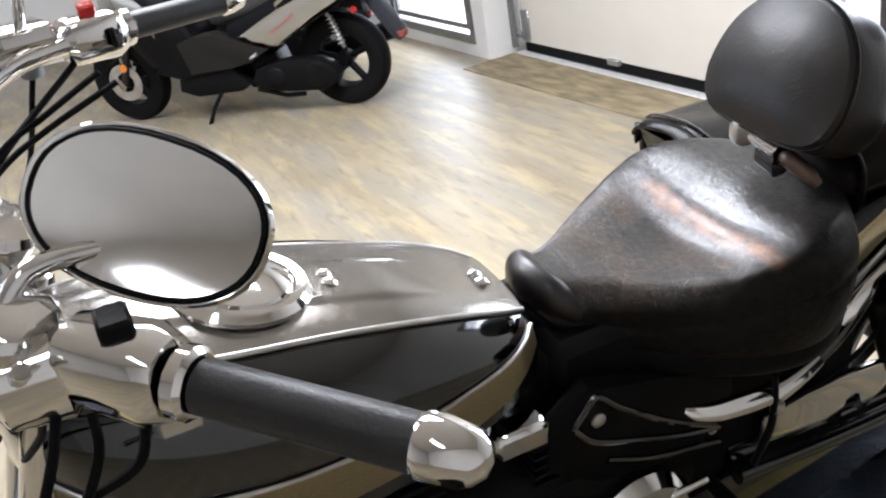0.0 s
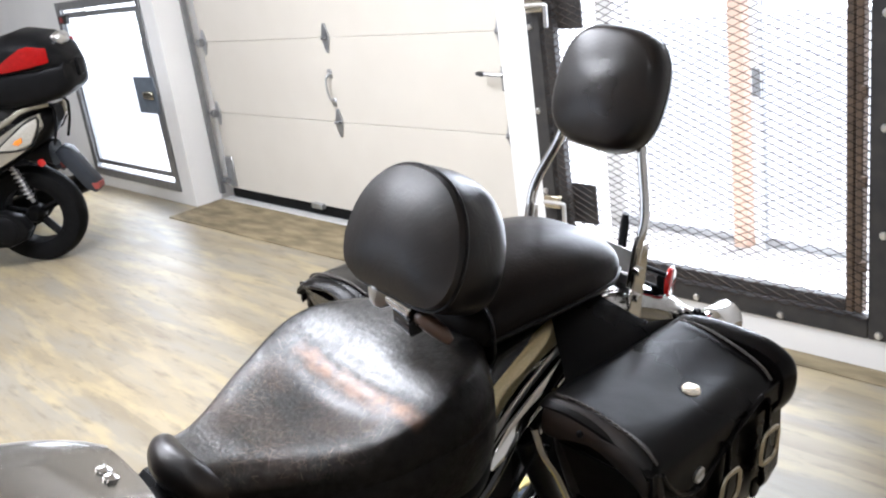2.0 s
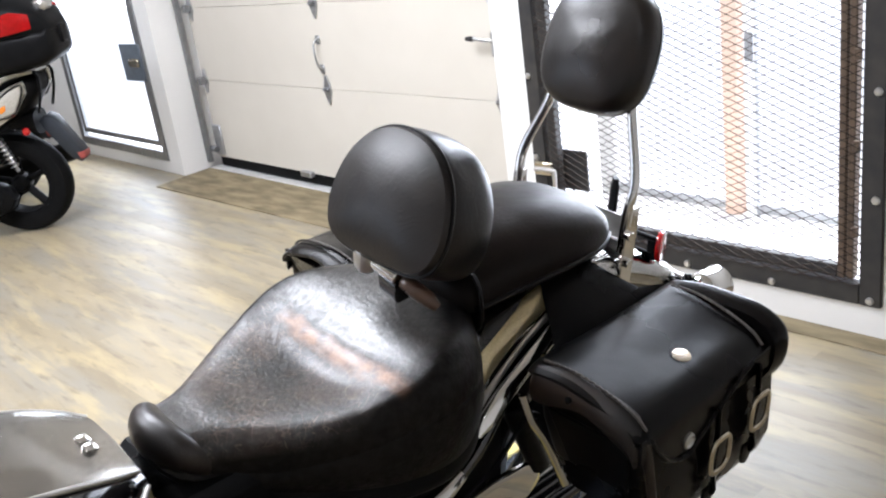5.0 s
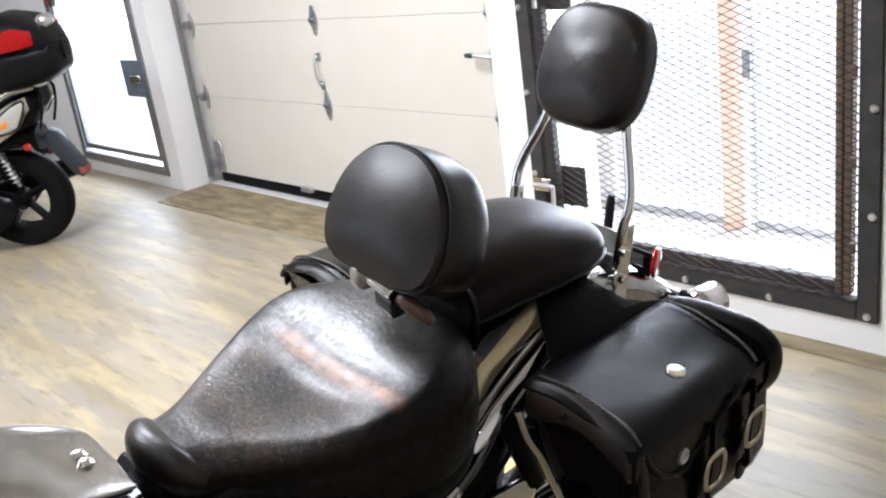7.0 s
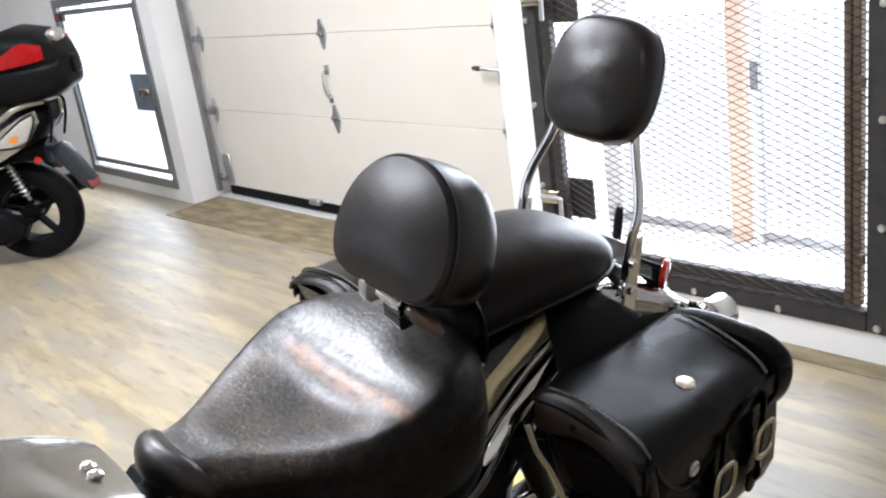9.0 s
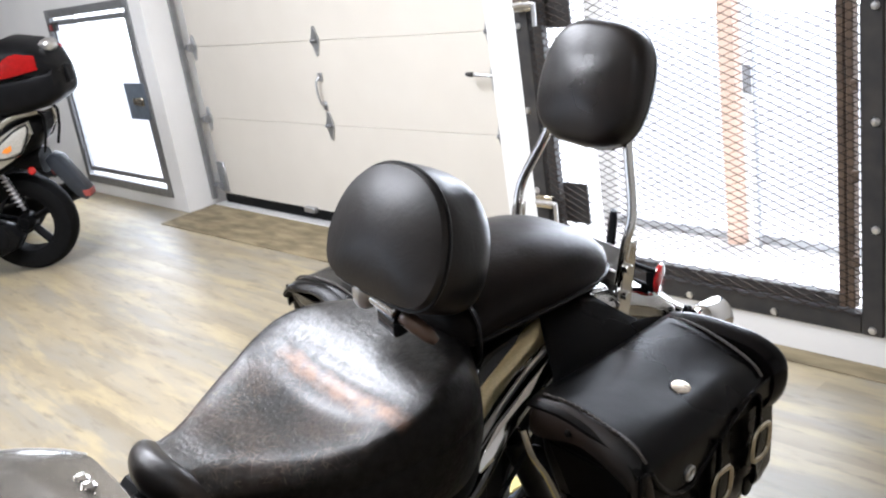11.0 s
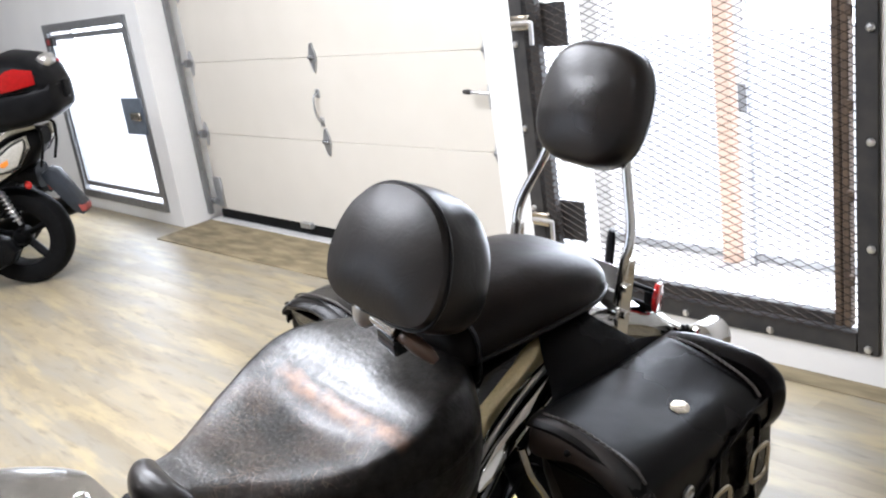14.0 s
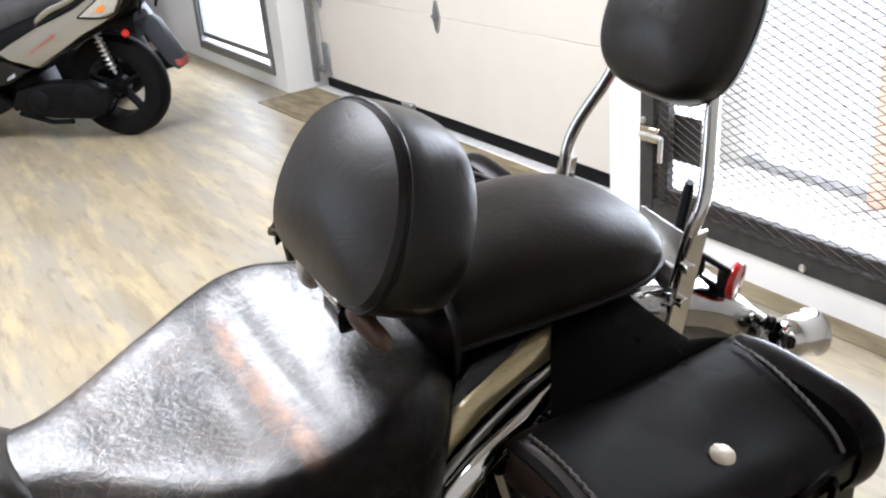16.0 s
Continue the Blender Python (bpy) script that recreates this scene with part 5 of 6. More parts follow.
# side cover, engine and lower parts
for sgn in (1, -1):
    cover = mpart("side_cover", prism([(-0.60, 0.60), (-0.53, 0.655), (-0.40, 0.60), (-0.27, 0.575), (-0.26, 0.52), (-0.32, 0.43), (-0.50, 0.44), (-0.60, 0.52)], 0.03, 0.010,
                  Matrix(((0, 0, sgn, sgn * 0.118), (1, 0, 0, 0), (0, 1, 0, 0), (0, 0, 0, 1)))), BLACKPLASTIC, label="black side cover")
    mpart("cover_bolt", lathe([(0.012, 0), (0.012, 0.004), (0.006, 0.008), (0.001, 0.008)], 16, axis((sgn * 0.147, -0.515, 0.585), (sgn * 1.147, -0.515, 0.585))), SATIN, cover)
    mpart("cover_bolt", lathe([(0.008, 0), (0.008, 0.004), (0.001, 0.006)], 12, axis((sgn * 0.147, -0.30, 0.46), (sgn * 1.147, -0.30, 0.46))), SATIN, cover)
    for ridge in ([(-0.557, 0.587), (-0.540, 0.610), (-0.520, 0.631), (-0.497, 0.611), (-0.474, 0.589), (-0.382, 0.518), (-0.288, 0.466)], [(-0.557, 0.587), (-0.522, 0.548), (-0.437, 0.510), (-0.36, 0.480), (-0.288, 0.463)], [(-0.50, 0.50), (-0.415, 0.462), (-0.323, 0.440), (-0.286, 0.430)]):
        mpart("cover_ridge", tube([(sgn * 0.149, y, z) for y, z in ridge], 0.006, 8, 4), BLACKPAINT, cover)
    mpart("gear_lever", tube([(sgn * 0.17, -0.46, 0.385), (sgn * 0.19, -0.406, 0.410), (sgn * 0.20, -0.35, 0.425)], [0.006, 0.007, 0.006], 10), CHROME)
    mpart("chrome_cover", box((min(sgn * 0.13, sgn * 0.175), -0.692, 0.606), (max(sgn * 0.13, sgn * 0.175), -0.607, 0.650), 0.008), CHROME, label="chrome frame cover")
    for k in range(7):
        mpart("engine_fin", box((-0.13, -0.98, 0.50 + 0.022 * k) if sgn > 0 else (-0.13, -0.62, 0.46 + 0.018 * k), (0.145, -0.76, 0.508 + 0.022 * k) if sgn > 0 else (0.145, -0.40, 0.466 + 0.018 * k), 0.002), ENGINE)
    mpart("footboard", box((min(sgn * 0.18, sgn * 0.29), -1.0, 0.27), (max(sgn * 0.18, sgn * 0.29), -0.74, 0.29), 0.008), RUBBER)
    mpart("foot_peg", tube([(sgn * 0.15, -0.30, 0.35), (sgn * 0.24, -0.30, 0.345), (sgn * 0.27, -0.30, 0.345)], [0.012, 0.016, 0.015], 12), RUBBER)
mpart("engine_case", loft([[Vector((x, y, z)) for x, z in squircle(w, h, 24, 3.5, 0, 0.36)] for y, w, h in ((-1.02, 0.10, 0.10), (-0.98, 0.15, 0.16), (-0.70, 0.165, 0.18), (-0.45, 0.155, 0.16), (-0.26, 0.12, 0.10))]), ENGINE, label="black engine case")
mpart("cylinder", rod((0, -0.84, 0.45), (0, -0.92, 0.70), 0.085), ENGINE)
mpart("cylinder", rod((0, -0.58, 0.45), (0, -0.50, 0.62), 0.085), ENGINE)
mpart("primary_cover", lathe([(0.09, 0), (0.095, 0.01), (0.08, 0.03), (0.03, 0.04), (0.001, 0.04)], 32, axis((0.16, -0.45, 0.36), (1.16, -0.45, 0.36))), CHROME)
mpart("battery_box", box((-0.13, -0.34, 0.26), (0.13, 0.0, 0.62), 0.02), BLACKPLASTIC)
mpart("inner_fender", box((-0.11, -0.06, 0.36), (0.11, 0.06, 0.68), 0.02), BLACKPLASTIC)
mpart("lower_cover", prism([(-0.52, 0.14), (-0.50, 0.30), (-0.20, 0.34), (0.20, 0.31), (0.24, 0.26), (0.16, 0.20), (-0.1, 0.13)], 0.03, 0.008, Matrix(((0, 0, 1, 0.118), (1, 0, 0, 0), (0, 1, 0, 0), (0, 0, 0, 1)))), BLACKPAINT, label="gloss black lower guard")
mpart("seat_pan", box((-0.11, -0.56, 0.60), (0.11, 0.02, 0.70), 0.02), BLACKPLASTIC)
mpart("under_tray", box((-0.11, -0.05, 0.66), (0.11, 0.34, 0.765), 0.02), BLACKPLASTIC)
mpart("exhaust", tube([(-0.14, -0.80, 0.35), (-0.18, -0.60, 0.22), (-0.20, -0.2, 0.22), (-0.20, 0.45, 0.26)], [0.025, 0.03, 0.045, 0.05], 16), CHROME)
mpart("belt_guard", tube([(0.16, -0.25, 0.345), (0.165, 0.0, 0.33), (0.165, 0.20, 0.325)], 0.018, 10), BLACKPAINT)
mpart("side_stand", tube([(0.10, -0.62, 0.20), (0.20, -0.64, 0.10), (0.285, -0.66, -0.012)], 0.012, 10, smooth=False), BLACKPAINT)
mpart("front_frame", tube([(0, -1.20, 0.82), (0, -1.16, 0.5), (0, -1.05, 0.22), (0, -0.3, 0.2)], 0.025, 10), BLACKPAINT)


def wheel(y, z, r, w):
    turn = Matrix.Translation((0, y, z)) @ Matrix.Rotation(radians(90), 4, "Y")
    prof = [(r - 0.105, -w * 0.36), (r - 0.06, -w * 0.5), (r - 0.02, -w * 0.42), (r - 0.003, -w * 0.2), (r, 0), (r - 0.003, w * 0.2), (r - 0.02, w * 0.42), (r - 0.06, w * 0.5), (r - 0.105, w * 0.36)]
    top = mpart("wheel", hoop(prof, 48, turn), RUBBER, label="black road tyre on a cast rim")
    mpart("rim", hoop([(r - 0.115, -w * 0.38), (r - 0.098, -w * 0.40), (r - 0.098, w * 0.40), (r - 0.115, w * 0.38)], 40, turn), SATIN, top)
    mpart("hub", lathe([(0.04, -w * 0.5), (0.05, -w * 0.4), (0.05, w * 0.4), (0.04, w * 0.5)], 24, turn), ENGINE, top)
    for k in range(5):
        a = 2 * math.pi * k / 5
        mpart("spoke", tube([(0, y + 0.04 * math.cos(a), z + 0.04 * math.sin(a)), (0, y + (r - 0.10) * math.cos(a), z + (r - 0.10) * math.sin(a))], 0.02, 8, smooth=False, flat=(1, 0.5)), ENGINE, top)


wheel(AX, AZ, 0.305, 0.17)
wheel(-1.36, 0.33, 0.30, 0.13)
for sgn in (1, -1):
    mpart("fork_leg", rod((sgn * 0.10, -1.36, 0.32), (sgn * 0.10, -1.16, 0.95), 0.028), CHROME)
mpart("front_fender", tube([(0, -1.70, 0.42), (0, -1.58, 0.60), (0, -1.36, 0.66), (0, -1.14, 0.58), (0, -1.05, 0.45)], 0.09, 14, 6, flat=(0.25, 1)), BLACKPAINT)
mpart("headlamp", lathe([(0.02, 0), (0.07, 0.03), (0.10, 0.08), (0.105, 0.16), (0.098, 0.165), (0.05, 0.175), (0.001, 0.178)], 32, axis((0, -1.26, 0.88), (0, -2.26, 0.80))), CHROME)

BARTURN = Matrix.Translation((-0.41, -0.94, 0)) @ Matrix.Rotation(radians(-24.5), 4, "Z") @ Matrix.Translation((0.462, 1.046, 0))
# handlebar with grips, controls and mirrors; the bar is turned a little
for sgn in (1, -1):
    turn = Matrix.Identity(4) if sgn > 0 else BARTURN
    f = lambda x, y, z: turn @ Vector((sgn * x, y, z))
    along, across = Vector((0.735, 0.678, -0.06)).normalized(), Vector((-0.678, 0.735, 0))
    bar = mpart("handlebar", tube([f(0, -1.19, 1.00), f(0.09, -1.19, 1.03), f(0.20, -1.20, 1.095), f(0.31, -1.165, 1.125), f(0.40, -1.10, 1.126)], 0.0165, 14), CHROME, label="chrome handlebar")
    g0, g1 = Vector((0.462, -1.046, 1.119)), Vector((0.578, -0.940, 1.108))
    mpart("grip", tube([f(*g0), f(*((g0 + g1) / 2)), f(*g1)], 0.0198, 20, 4), GRIPRUBBER, bar, "black rubber grip")
    mpart("grip_flange", rod(f(*(g0 - along * 0.020)), f(*(g0 - along * 0.002)), 0.027), CHROME, bar)
    mpart("bar_end", lathe([(0.0205, 0), (0.0225, 0.004), (0.022, 0.018), (0.018, 0.038), (0.010, 0.046), (0.001, 0.048)], 24, axis(f(*g1), f(*(g1 + along)))), CHROME, bar, "tapered chrome bar end")
    slot_at, slot_n = g1 + along * 0.024, Vector((0.62, -0.70, -0.35)).normalized()
    slot_n = (slot_n - along * slot_n.dot(along)).normalized()
    slot_s = along.cross(slot_n)
    mpart("end_slot", loft([[f(*(slot_at + slot_n * h + along * a * k + slot_s * b * k)) for a, b in squircle(0.012, 0.0055, 20, 3)] for h, k in ((0.012, 1.0), (0.0195, 1.0), (0.0212, 0.8))]), BLACKPLASTIC, bar, "dark slot in the bar end")
    c0 = g0 - along * 0.10
    sw = mpart("switch_housing", loft([[f(*(c0 + along * d + across * a + Vector((0, 0, 1)) * b)) for a, b in squircle(h, h * 1.15, 18, 3)] for d, h in ((-0.01, 0.018), (0.0, 0.028), (0.062, 0.031), (0.078, 0.025))]), CHROME, bar, "chrome switch housing")
    top_at = c0 + along * 0.04 + Vector((0, 0, 0.036))
    mpart("switch", box((-0.016, -0.012, -0.008), (0.016, 0.012, 0.010), 0.003, Matrix.Translation(f(*top_at))), BLACKPLASTIC if sgn > 0 else REDLENS, sw, "" if sgn > 0 else "red stop switch")
    mpart("switch_panel", box((-0.013, -0.004, -0.014), (0.013, 0.004, 0.014), 0.003, Matrix.Translation(f(*(c0 + along * 0.055 + across * 0.028)))), BLACKPLASTIC, sw)
    r0 = c0 - along * 0.055 + across * -0.012
    mpart("reservoir", loft([[f(*(r0 + along * d + across * a + Vector((0, 0, 1)) * (b + 0.016))) for a, b in squircle(h, h * 0.75, 18, 4)] for d, h in ((-0.045, 0.022), (-0.038, 0.030), (0.030, 0.032), (0.040, 0.024))]), CHROME, bar, "polished fluid reservoir")
    mpart("perch", rod(f(*(r0 + Vector((0, 0, -0.035)))), f(*(r0 + Vector((0, 0, 0.0)))), 0.016), STEEL, bar)
    m0 = Vector((0.336, -1.040, 1.190 if sgn > 0 else 1.30))
    stem = mpart("mirror_stem", tube([f(*(r0 + Vector((0, 0, 0.02)))), f(*(r0 * 0.5 + m0 * 0.5 + Vector((0, -0.03, 0.02)))), f(*(m0 + Vector((-0.01, -0.03, -0.02))))], 0.008, 10), CHROME, bar)
    hx = Vector((sgn * 0.36 if sgn > 0 else 0.9, 0.93 if sgn > 0 else 0.3, -0.10)).normalized()
    nz = Vector((0.72, -0.10 if sgn > 0 else 0.5, 0.42))
    nz = (nz - hx * nz.dot(hx)).normalized()
    ny = nz.cross(hx)
    if sgn > 0:
        hx = (hx * math.cos(radians(20)) - ny * math.sin(radians(20))).normalized()
        ny = nz.cross(hx)
    md = turn @ Matrix.Translation((sgn * m0.x, m0.y, m0.z)) @ Matrix((hx, ny, nz)).transposed().to_4x4()
    mpart("mirror_shell", loft([[md @ Vector((x, y, z)) for x, y in squircle(w, h, 40, 2.3)] for z, w, h in ((-0.048, 0.012, 0.01), (-0.038, 0.052, 0.034), (-0.018, 0.084, 0.056), (0.0, 0.094, 0.064), (0.005, 0.091, 0.062), (0.003, 0.086, 0.058))]), CHROME, stem, "oval chrome mirror")
    gasket = [md @ Vector((x, y, 0.006)) for x, y in squircle(0.086, 0.0575, 40, 2.3)]
    mpart("mirror_gasket", tube(gasket + [gasket[0]], 0.0018, 8, 1), BLACKPLASTIC, stem, "black gasket round the mirror glass")
    mpart("cable", tube([f(*(c0 + Vector((0, 0, -0.03)))), f(0.24, -1.20, 1.01), f(0.15, -1.23, 0.92), f(0.07, -1.24, 0.85)], 0.005, 8), RUBBER, bar)
    mpart("cable", tube([f(*(r0 + Vector((0, 0, -0.03)))), f(0.27, -1.17, 0.99), f(0.18, -1.20, 0.90), f(0.06, -1.23, 0.80)], 0.004, 8), RUBBER, bar)
# clutch perch and cables by the near grip
perch = mpart("lever_perch", loft([[Vector((0.385 + a, -1.150 + d, 1.115 + b)) for a, b in squircle(h, h * 1.3, 18, 3)] for d, h in ((-0.03, 0.012), (-0.022, 0.022), (0.02, 0.026), (0.03, 0.018))]), CHROME, label="polished lever perch")
mpart("clamp_bolt", rod((0.405, -1.155, 1.135), (0.42, -1.15, 1.148), 0.007), CHROME, perch)
for line in ([(0.40, -1.14, 1.10), (0.425, -1.155, 1.07), (0.425, -1.19, 1.0), (0.33, -1.22, 0.90)], [(0.41, -1.12, 1.09), (0.43, -1.125, 1.066), (0.42, -1.16, 1.0), (0.30, -1.20, 0.88)],
             [(0.415, -1.085, 1.085), (0.437, -1.10, 1.055), (0.425, -1.14, 1.03), (0.38, -1.18, 0.98)]):
    mpart("cable", tube(line, 0.004, 8), RUBBER, perch)
mpart("housing_clamp", box((0.405, -1.085, 1.060), (0.435, -1.045, 1.095), 0.006), SATIN, perch)
for k in (0.0, 0.018):
    mpart("brake_line", tube([(-0.25, -1.01 + k, 1.115 - k), (-0.25, -1.09, 1.075 - k), (-0.245, -1.155, 1.043 - k), (-0.20, -1.24, 0.97)], 0.0045, 8), RUBBER, label="black brake line")
mpart("riser_clamp", box((-0.07, -1.22, 0.94), (0.07, -1.16, 1.03), 0.015), CHROME)
mpart("instrument", lathe([(0.02, 0), (0.05, 0.01), (0.062, 0.04), (0.058, 0.05), (0.001, 0.053)], 28, axis((0, -1.20, 1.03), (0, -0.75, 1.9))), CHROME)

# ---- low steel deck under the machine ----
# plate base darkened to carry the shade under the machine
DECKBLUE = material("worn_diamond_plate", (0.035, 0.045, 0.065), 0.42, 0.5, second=(0.06, 0.07, 0.09), scale=14, bump=0.1)
YELLOW = material("worn_yellow_paint", (0.62, 0.50, 0.16), 0.55, second=(0.45, 0.36, 0.13), scale=14, bump=0.2)


def lift_deck():
    top = holder("motorcycle_lift", pose(4.085, -2.3, 0), "low motorcycle lift with blue-grey diamond plate and yellow edges", "motorcycle lift")
    part("deck", box((-0.262, -1.35, 0.0), (0.262, 1.26, 0.022), 0.002), DECKBLUE, top)
    for sgn in (1, -1):
        part("edge_rail", box((sgn * 0.300 - 0.037, -1.35, 0.0), (sgn * 0.300 + 0.037, 1.26, 0.028), 0.003), YELLOW, top, "yellow painted edge rail")
    bm = bmesh.new()
    for i in range(24):
        for j in range(44):
            x, y = -0.253 + 0.022 * i, 0.35 + 0.0205 * j
            if y > 1.25:
                continue
            a = radians(45 if (i + j) % 2 else -45)
            made = bmesh.ops.create_cube(bm, size=1, matrix=Matrix.LocRotScale((x, y, 0.0225), Euler((0, 0, a)), (0.021, 0.006, 0.003)))
    tagged(part("tread_pattern", bm, DECKBLUE, top, smooth=False), kind="stuff")
    return top


lift_deck()


# ---- scooters along the wall: x forward, y to their left ----
SEATGREY = material("grey_vinyl_seat", (0.036, 0.036, 0.037), 0.6, second=(0.019, 0.019, 0.020), scale=15, bump=0.25, bump_scale=260)
SILVER = material("silver_paint", (0.36, 0.34, 0.29), 0.26, 0.65, second=(0.31, 0.295, 0.25), scale=200, coat=0.8)
DARKSILVER = material("dark_grey_paint", (0.012, 0.011, 0.010), 0.4, 0.0, second=(0.018, 0.017, 0.015), scale=60, specular=0.15)
ORANGE = material("orange_paint", (0.62, 0.16, 0.03), 0.25, second=(0.55, 0.14, 0.03), scale=100, coat=0.8)
WHITEPAINT = material("white_paint", (0.72, 0.73, 0.74), 0.25, second=(0.66, 0.67, 0.68), scale=60, coat=0.8)
CLEARLENS = material("clear_lens", (0.40, 0.38, 0.34), 0.12, second=(0.30, 0.285, 0.25), scale=90, coat=0.8)
BADGERED = material("faded_red_print", (0.30, 0.05, 0.04), 0.4, second=(0.22, 0.05, 0.04), scale=60)
AMBER = material("amber_lens", (0.70, 0.22, 0.02), 0.2, second=(0.6, 0.18, 0.02), scale=90, coat=0.5)
PLATEBLUE = material("blue_grey_plastic", (0.016, 0.021, 0.030), 0.45, second=(0.012, 0.016, 0.022), scale=30)


def side_prism(points, y0, y1, bevel=0.01):
    """A side outline in x, z given breadth from y0 to y1."""
    return prism(points, abs(y1 - y0), bevel, Matrix(((1, 0, 0, 0), (0, 0, 1, min(y0, y1)), (0, 1, 0, 0), (0, 0, 0, 1))))


def hull(rows, n=22, e=2.8):
    """Rows of x, half breadth, bottom, top: a rounded body along x."""
    return loft([[Vector((x, a, b)) for a, b in squircle(w, (t - b0) / 2, n, e, 0, (t + b0) / 2)] for x, w, b0, t in rows])


def scooter(label, m, paint, accent, seat_mat, box_on, group):
    top = holder("scooter", m, label, "scooter", group)

    def p(name, bm, mat, parent=None, lab=""):
        return part(name, bm, mat, parent or top, lab)

    for x, r, w in ((0.0, 0.268, 0.14), (1.47, 0.262, 0.115)):
        turn = Matrix.Translation((x, 0, r)) @ Matrix.Rotation(radians(-90), 4, "X")
        ty = p("wheel", hoop([(r - 0.10, -w * 0.38), (r - 0.06, -w * 0.5), (r - 0.022, -w * 0.43), (r - 0.004, -w * 0.2), (r, 0), (r - 0.004, w * 0.2), (r - 0.022, w * 0.43), (r - 0.06, w * 0.5), (r - 0.10, w * 0.38)], 44, turn), RUBBER, None, "black scooter tyre on a cast rim")
        p("rim", hoop([(r - 0.112, -w * 0.36), (r - 0.096, -w * 0.4), (r - 0.096, w * 0.4), (r - 0.112, w * 0.36)], 36, turn), BLACKPLASTIC, ty)
        p("hub", lathe([(0.030, -0.06), (0.045, -0.04), (0.045, 0.04), (0.030, 0.06)], 20, turn), ENGINE, ty)
        for k in range(5):
            a = 2 * math.pi * k / 5 + 0.3
            p("spoke", tube([(x + 0.04 * math.cos(a), 0, r + 0.04 * math.sin(a)), (x + (r - 0.10) * math.cos(a), 0, r + (r - 0.10) * math.sin(a))], 0.022, 8, smooth=False, flat=(1, 0.6)), BLACKPLASTIC, ty)
    # tail and side panels
    p("tail_core", hull([(-0.27, 0.07, 0.74, 0.825), (-0.20, 0.13, 0.66, 0.835), (-0.10, 0.155, 0.60, 0.81), (0.10, 0.165, 0.52, 0.76), (0.40, 0.165, 0.40, 0.69), (0.62, 0.15, 0.36, 0.60)]), BLACKPLASTIC)
    for sgn in (1, -1):
        side = p("side_panel", side_prism([(0.545, 0.495), (0.40, 0.560), (0.253, 0.625), (0.15, 0.660), (0.04, 0.700), (-0.08, 0.760), (-0.17, 0.805), (-0.245, 0.822), (-0.249, 0.760), (-0.169, 0.664), (-0.118, 0.641), (0.04, 0.572), (0.151, 0.511), (0.30, 0.420), (0.34, 0.420), (0.447, 0.466)], sgn * 0.140, sgn * 0.196, 0.018), paint, None, "painted tail panel")
        if sgn > 0:
            bm = bmesh.new()
            for k in range(9):
                xx = 0.325 - 0.019 * k
                add_box(bm, (-0.006, -0.001, -0.006 - 0.004 * (k > 6)), (0.006, 0.001, 0.006 + 0.004 * (k > 6)), m=Matrix.Translation((xx, 0.1975, 0.500 + 0.0105 * k)) @ Matrix.Rotation(radians(29), 4, "Y"))
            p("badge_bars", bm, BADGERED, side)
        p("grab_rail", tube([(0.262, sgn * 0.178, 0.632), (0.235, sgn * 0.192, 0.660), (0.16, sgn * 0.195, 0.702), (0.049, sgn * 0.192, 0.742), (-0.078, sgn * 0.178, 0.802), (-0.16, sgn * 0.150, 0.842), (-0.27, sgn * 0.09, 0.848)], [0.008, 0.017, 0.021, 0.021, 0.020, 0.018, 0.014], 12, flat=(1, 0.7)), SILVER)
        p("rail_gap", tube([(0.24, sgn * 0.190, 0.634), (0.15, sgn * 0.196, 0.672), (0.05, sgn * 0.196, 0.709), (-0.07, sgn * 0.192, 0.768)], 0.008, 8), BLACKPLASTIC, side)
        light = p("tail_light", side_prism([(0.015, 0.665), (-0.084, 0.728), (-0.17, 0.782), (-0.238, 0.806), (-0.236, 0.772), (-0.178, 0.682), (-0.093, 0.660)], sgn * 0.185, sgn * 0.202, 0.006), CLEARLENS)
        p("signal_lens", side_prism([(-0.085, 0.690), (-0.100, 0.708), (-0.140, 0.722), (-0.138, 0.696), (-0.112, 0.682)], sgn * 0.198, sgn * 0.206, 0.003), AMBER, light)
        rim = [(0.020, 0.663), (-0.084, 0.733), (-0.17, 0.788), (-0.243, 0.811), (-0.240, 0.770), (-0.181, 0.677), (-0.093, 0.655), (0.020, 0.663)]
        p("lens_rim", tube([(x, sgn * 0.198, z) for x, z in rim], 0.0045, 6, 2), BLACKPLASTIC, light)
        p("floor_side", side_prism([(0.95, 0.50), (0.79, 0.530), (0.690, 0.540), (0.60, 0.490), (0.498, 0.456), (0.373, 0.410), (0.498, 0.345), (0.625, 0.326), (0.90, 0.30)], sgn * 0.13, sgn * 0.20, 0.012), DARKSILVER)
        p("belly_pan", side_prism([(1.02, 0.30), (0.64, 0.312), (0.55, 0.21), (0.63, 0.172), (0.93, 0.158), (1.04, 0.20)], sgn * 0.06, sgn * 0.17, 0.025), BLACKPLASTIC)
        p("foot_well", side_prism([(1.05, 0.42), (0.98, 0.47), (0.70, 0.36), (0.62, 0.31), (1.0, 0.28), (1.15, 0.33)], sgn * 0.07, sgn * 0.19, 0.015), BLACKPLASTIC)
        shock = p("shock_rod", rod((-0.06, sgn * 0.115, 0.36), (0.0, sgn * 0.115, 0.56), 0.010), STEEL)
        coil = []
        for k in range(61):
            a, u = k / 60 * 7 * 2 * math.pi, k / 60
            coil.append((-0.05 + 0.045 * u + 0.021 * math.cos(a), sgn * 0.115 + 0.021 * math.sin(a), 0.385 + 0.16 * u))
        p("shock_spring", tube(coil, 0.0036, 6, 1), SATIN, shock)
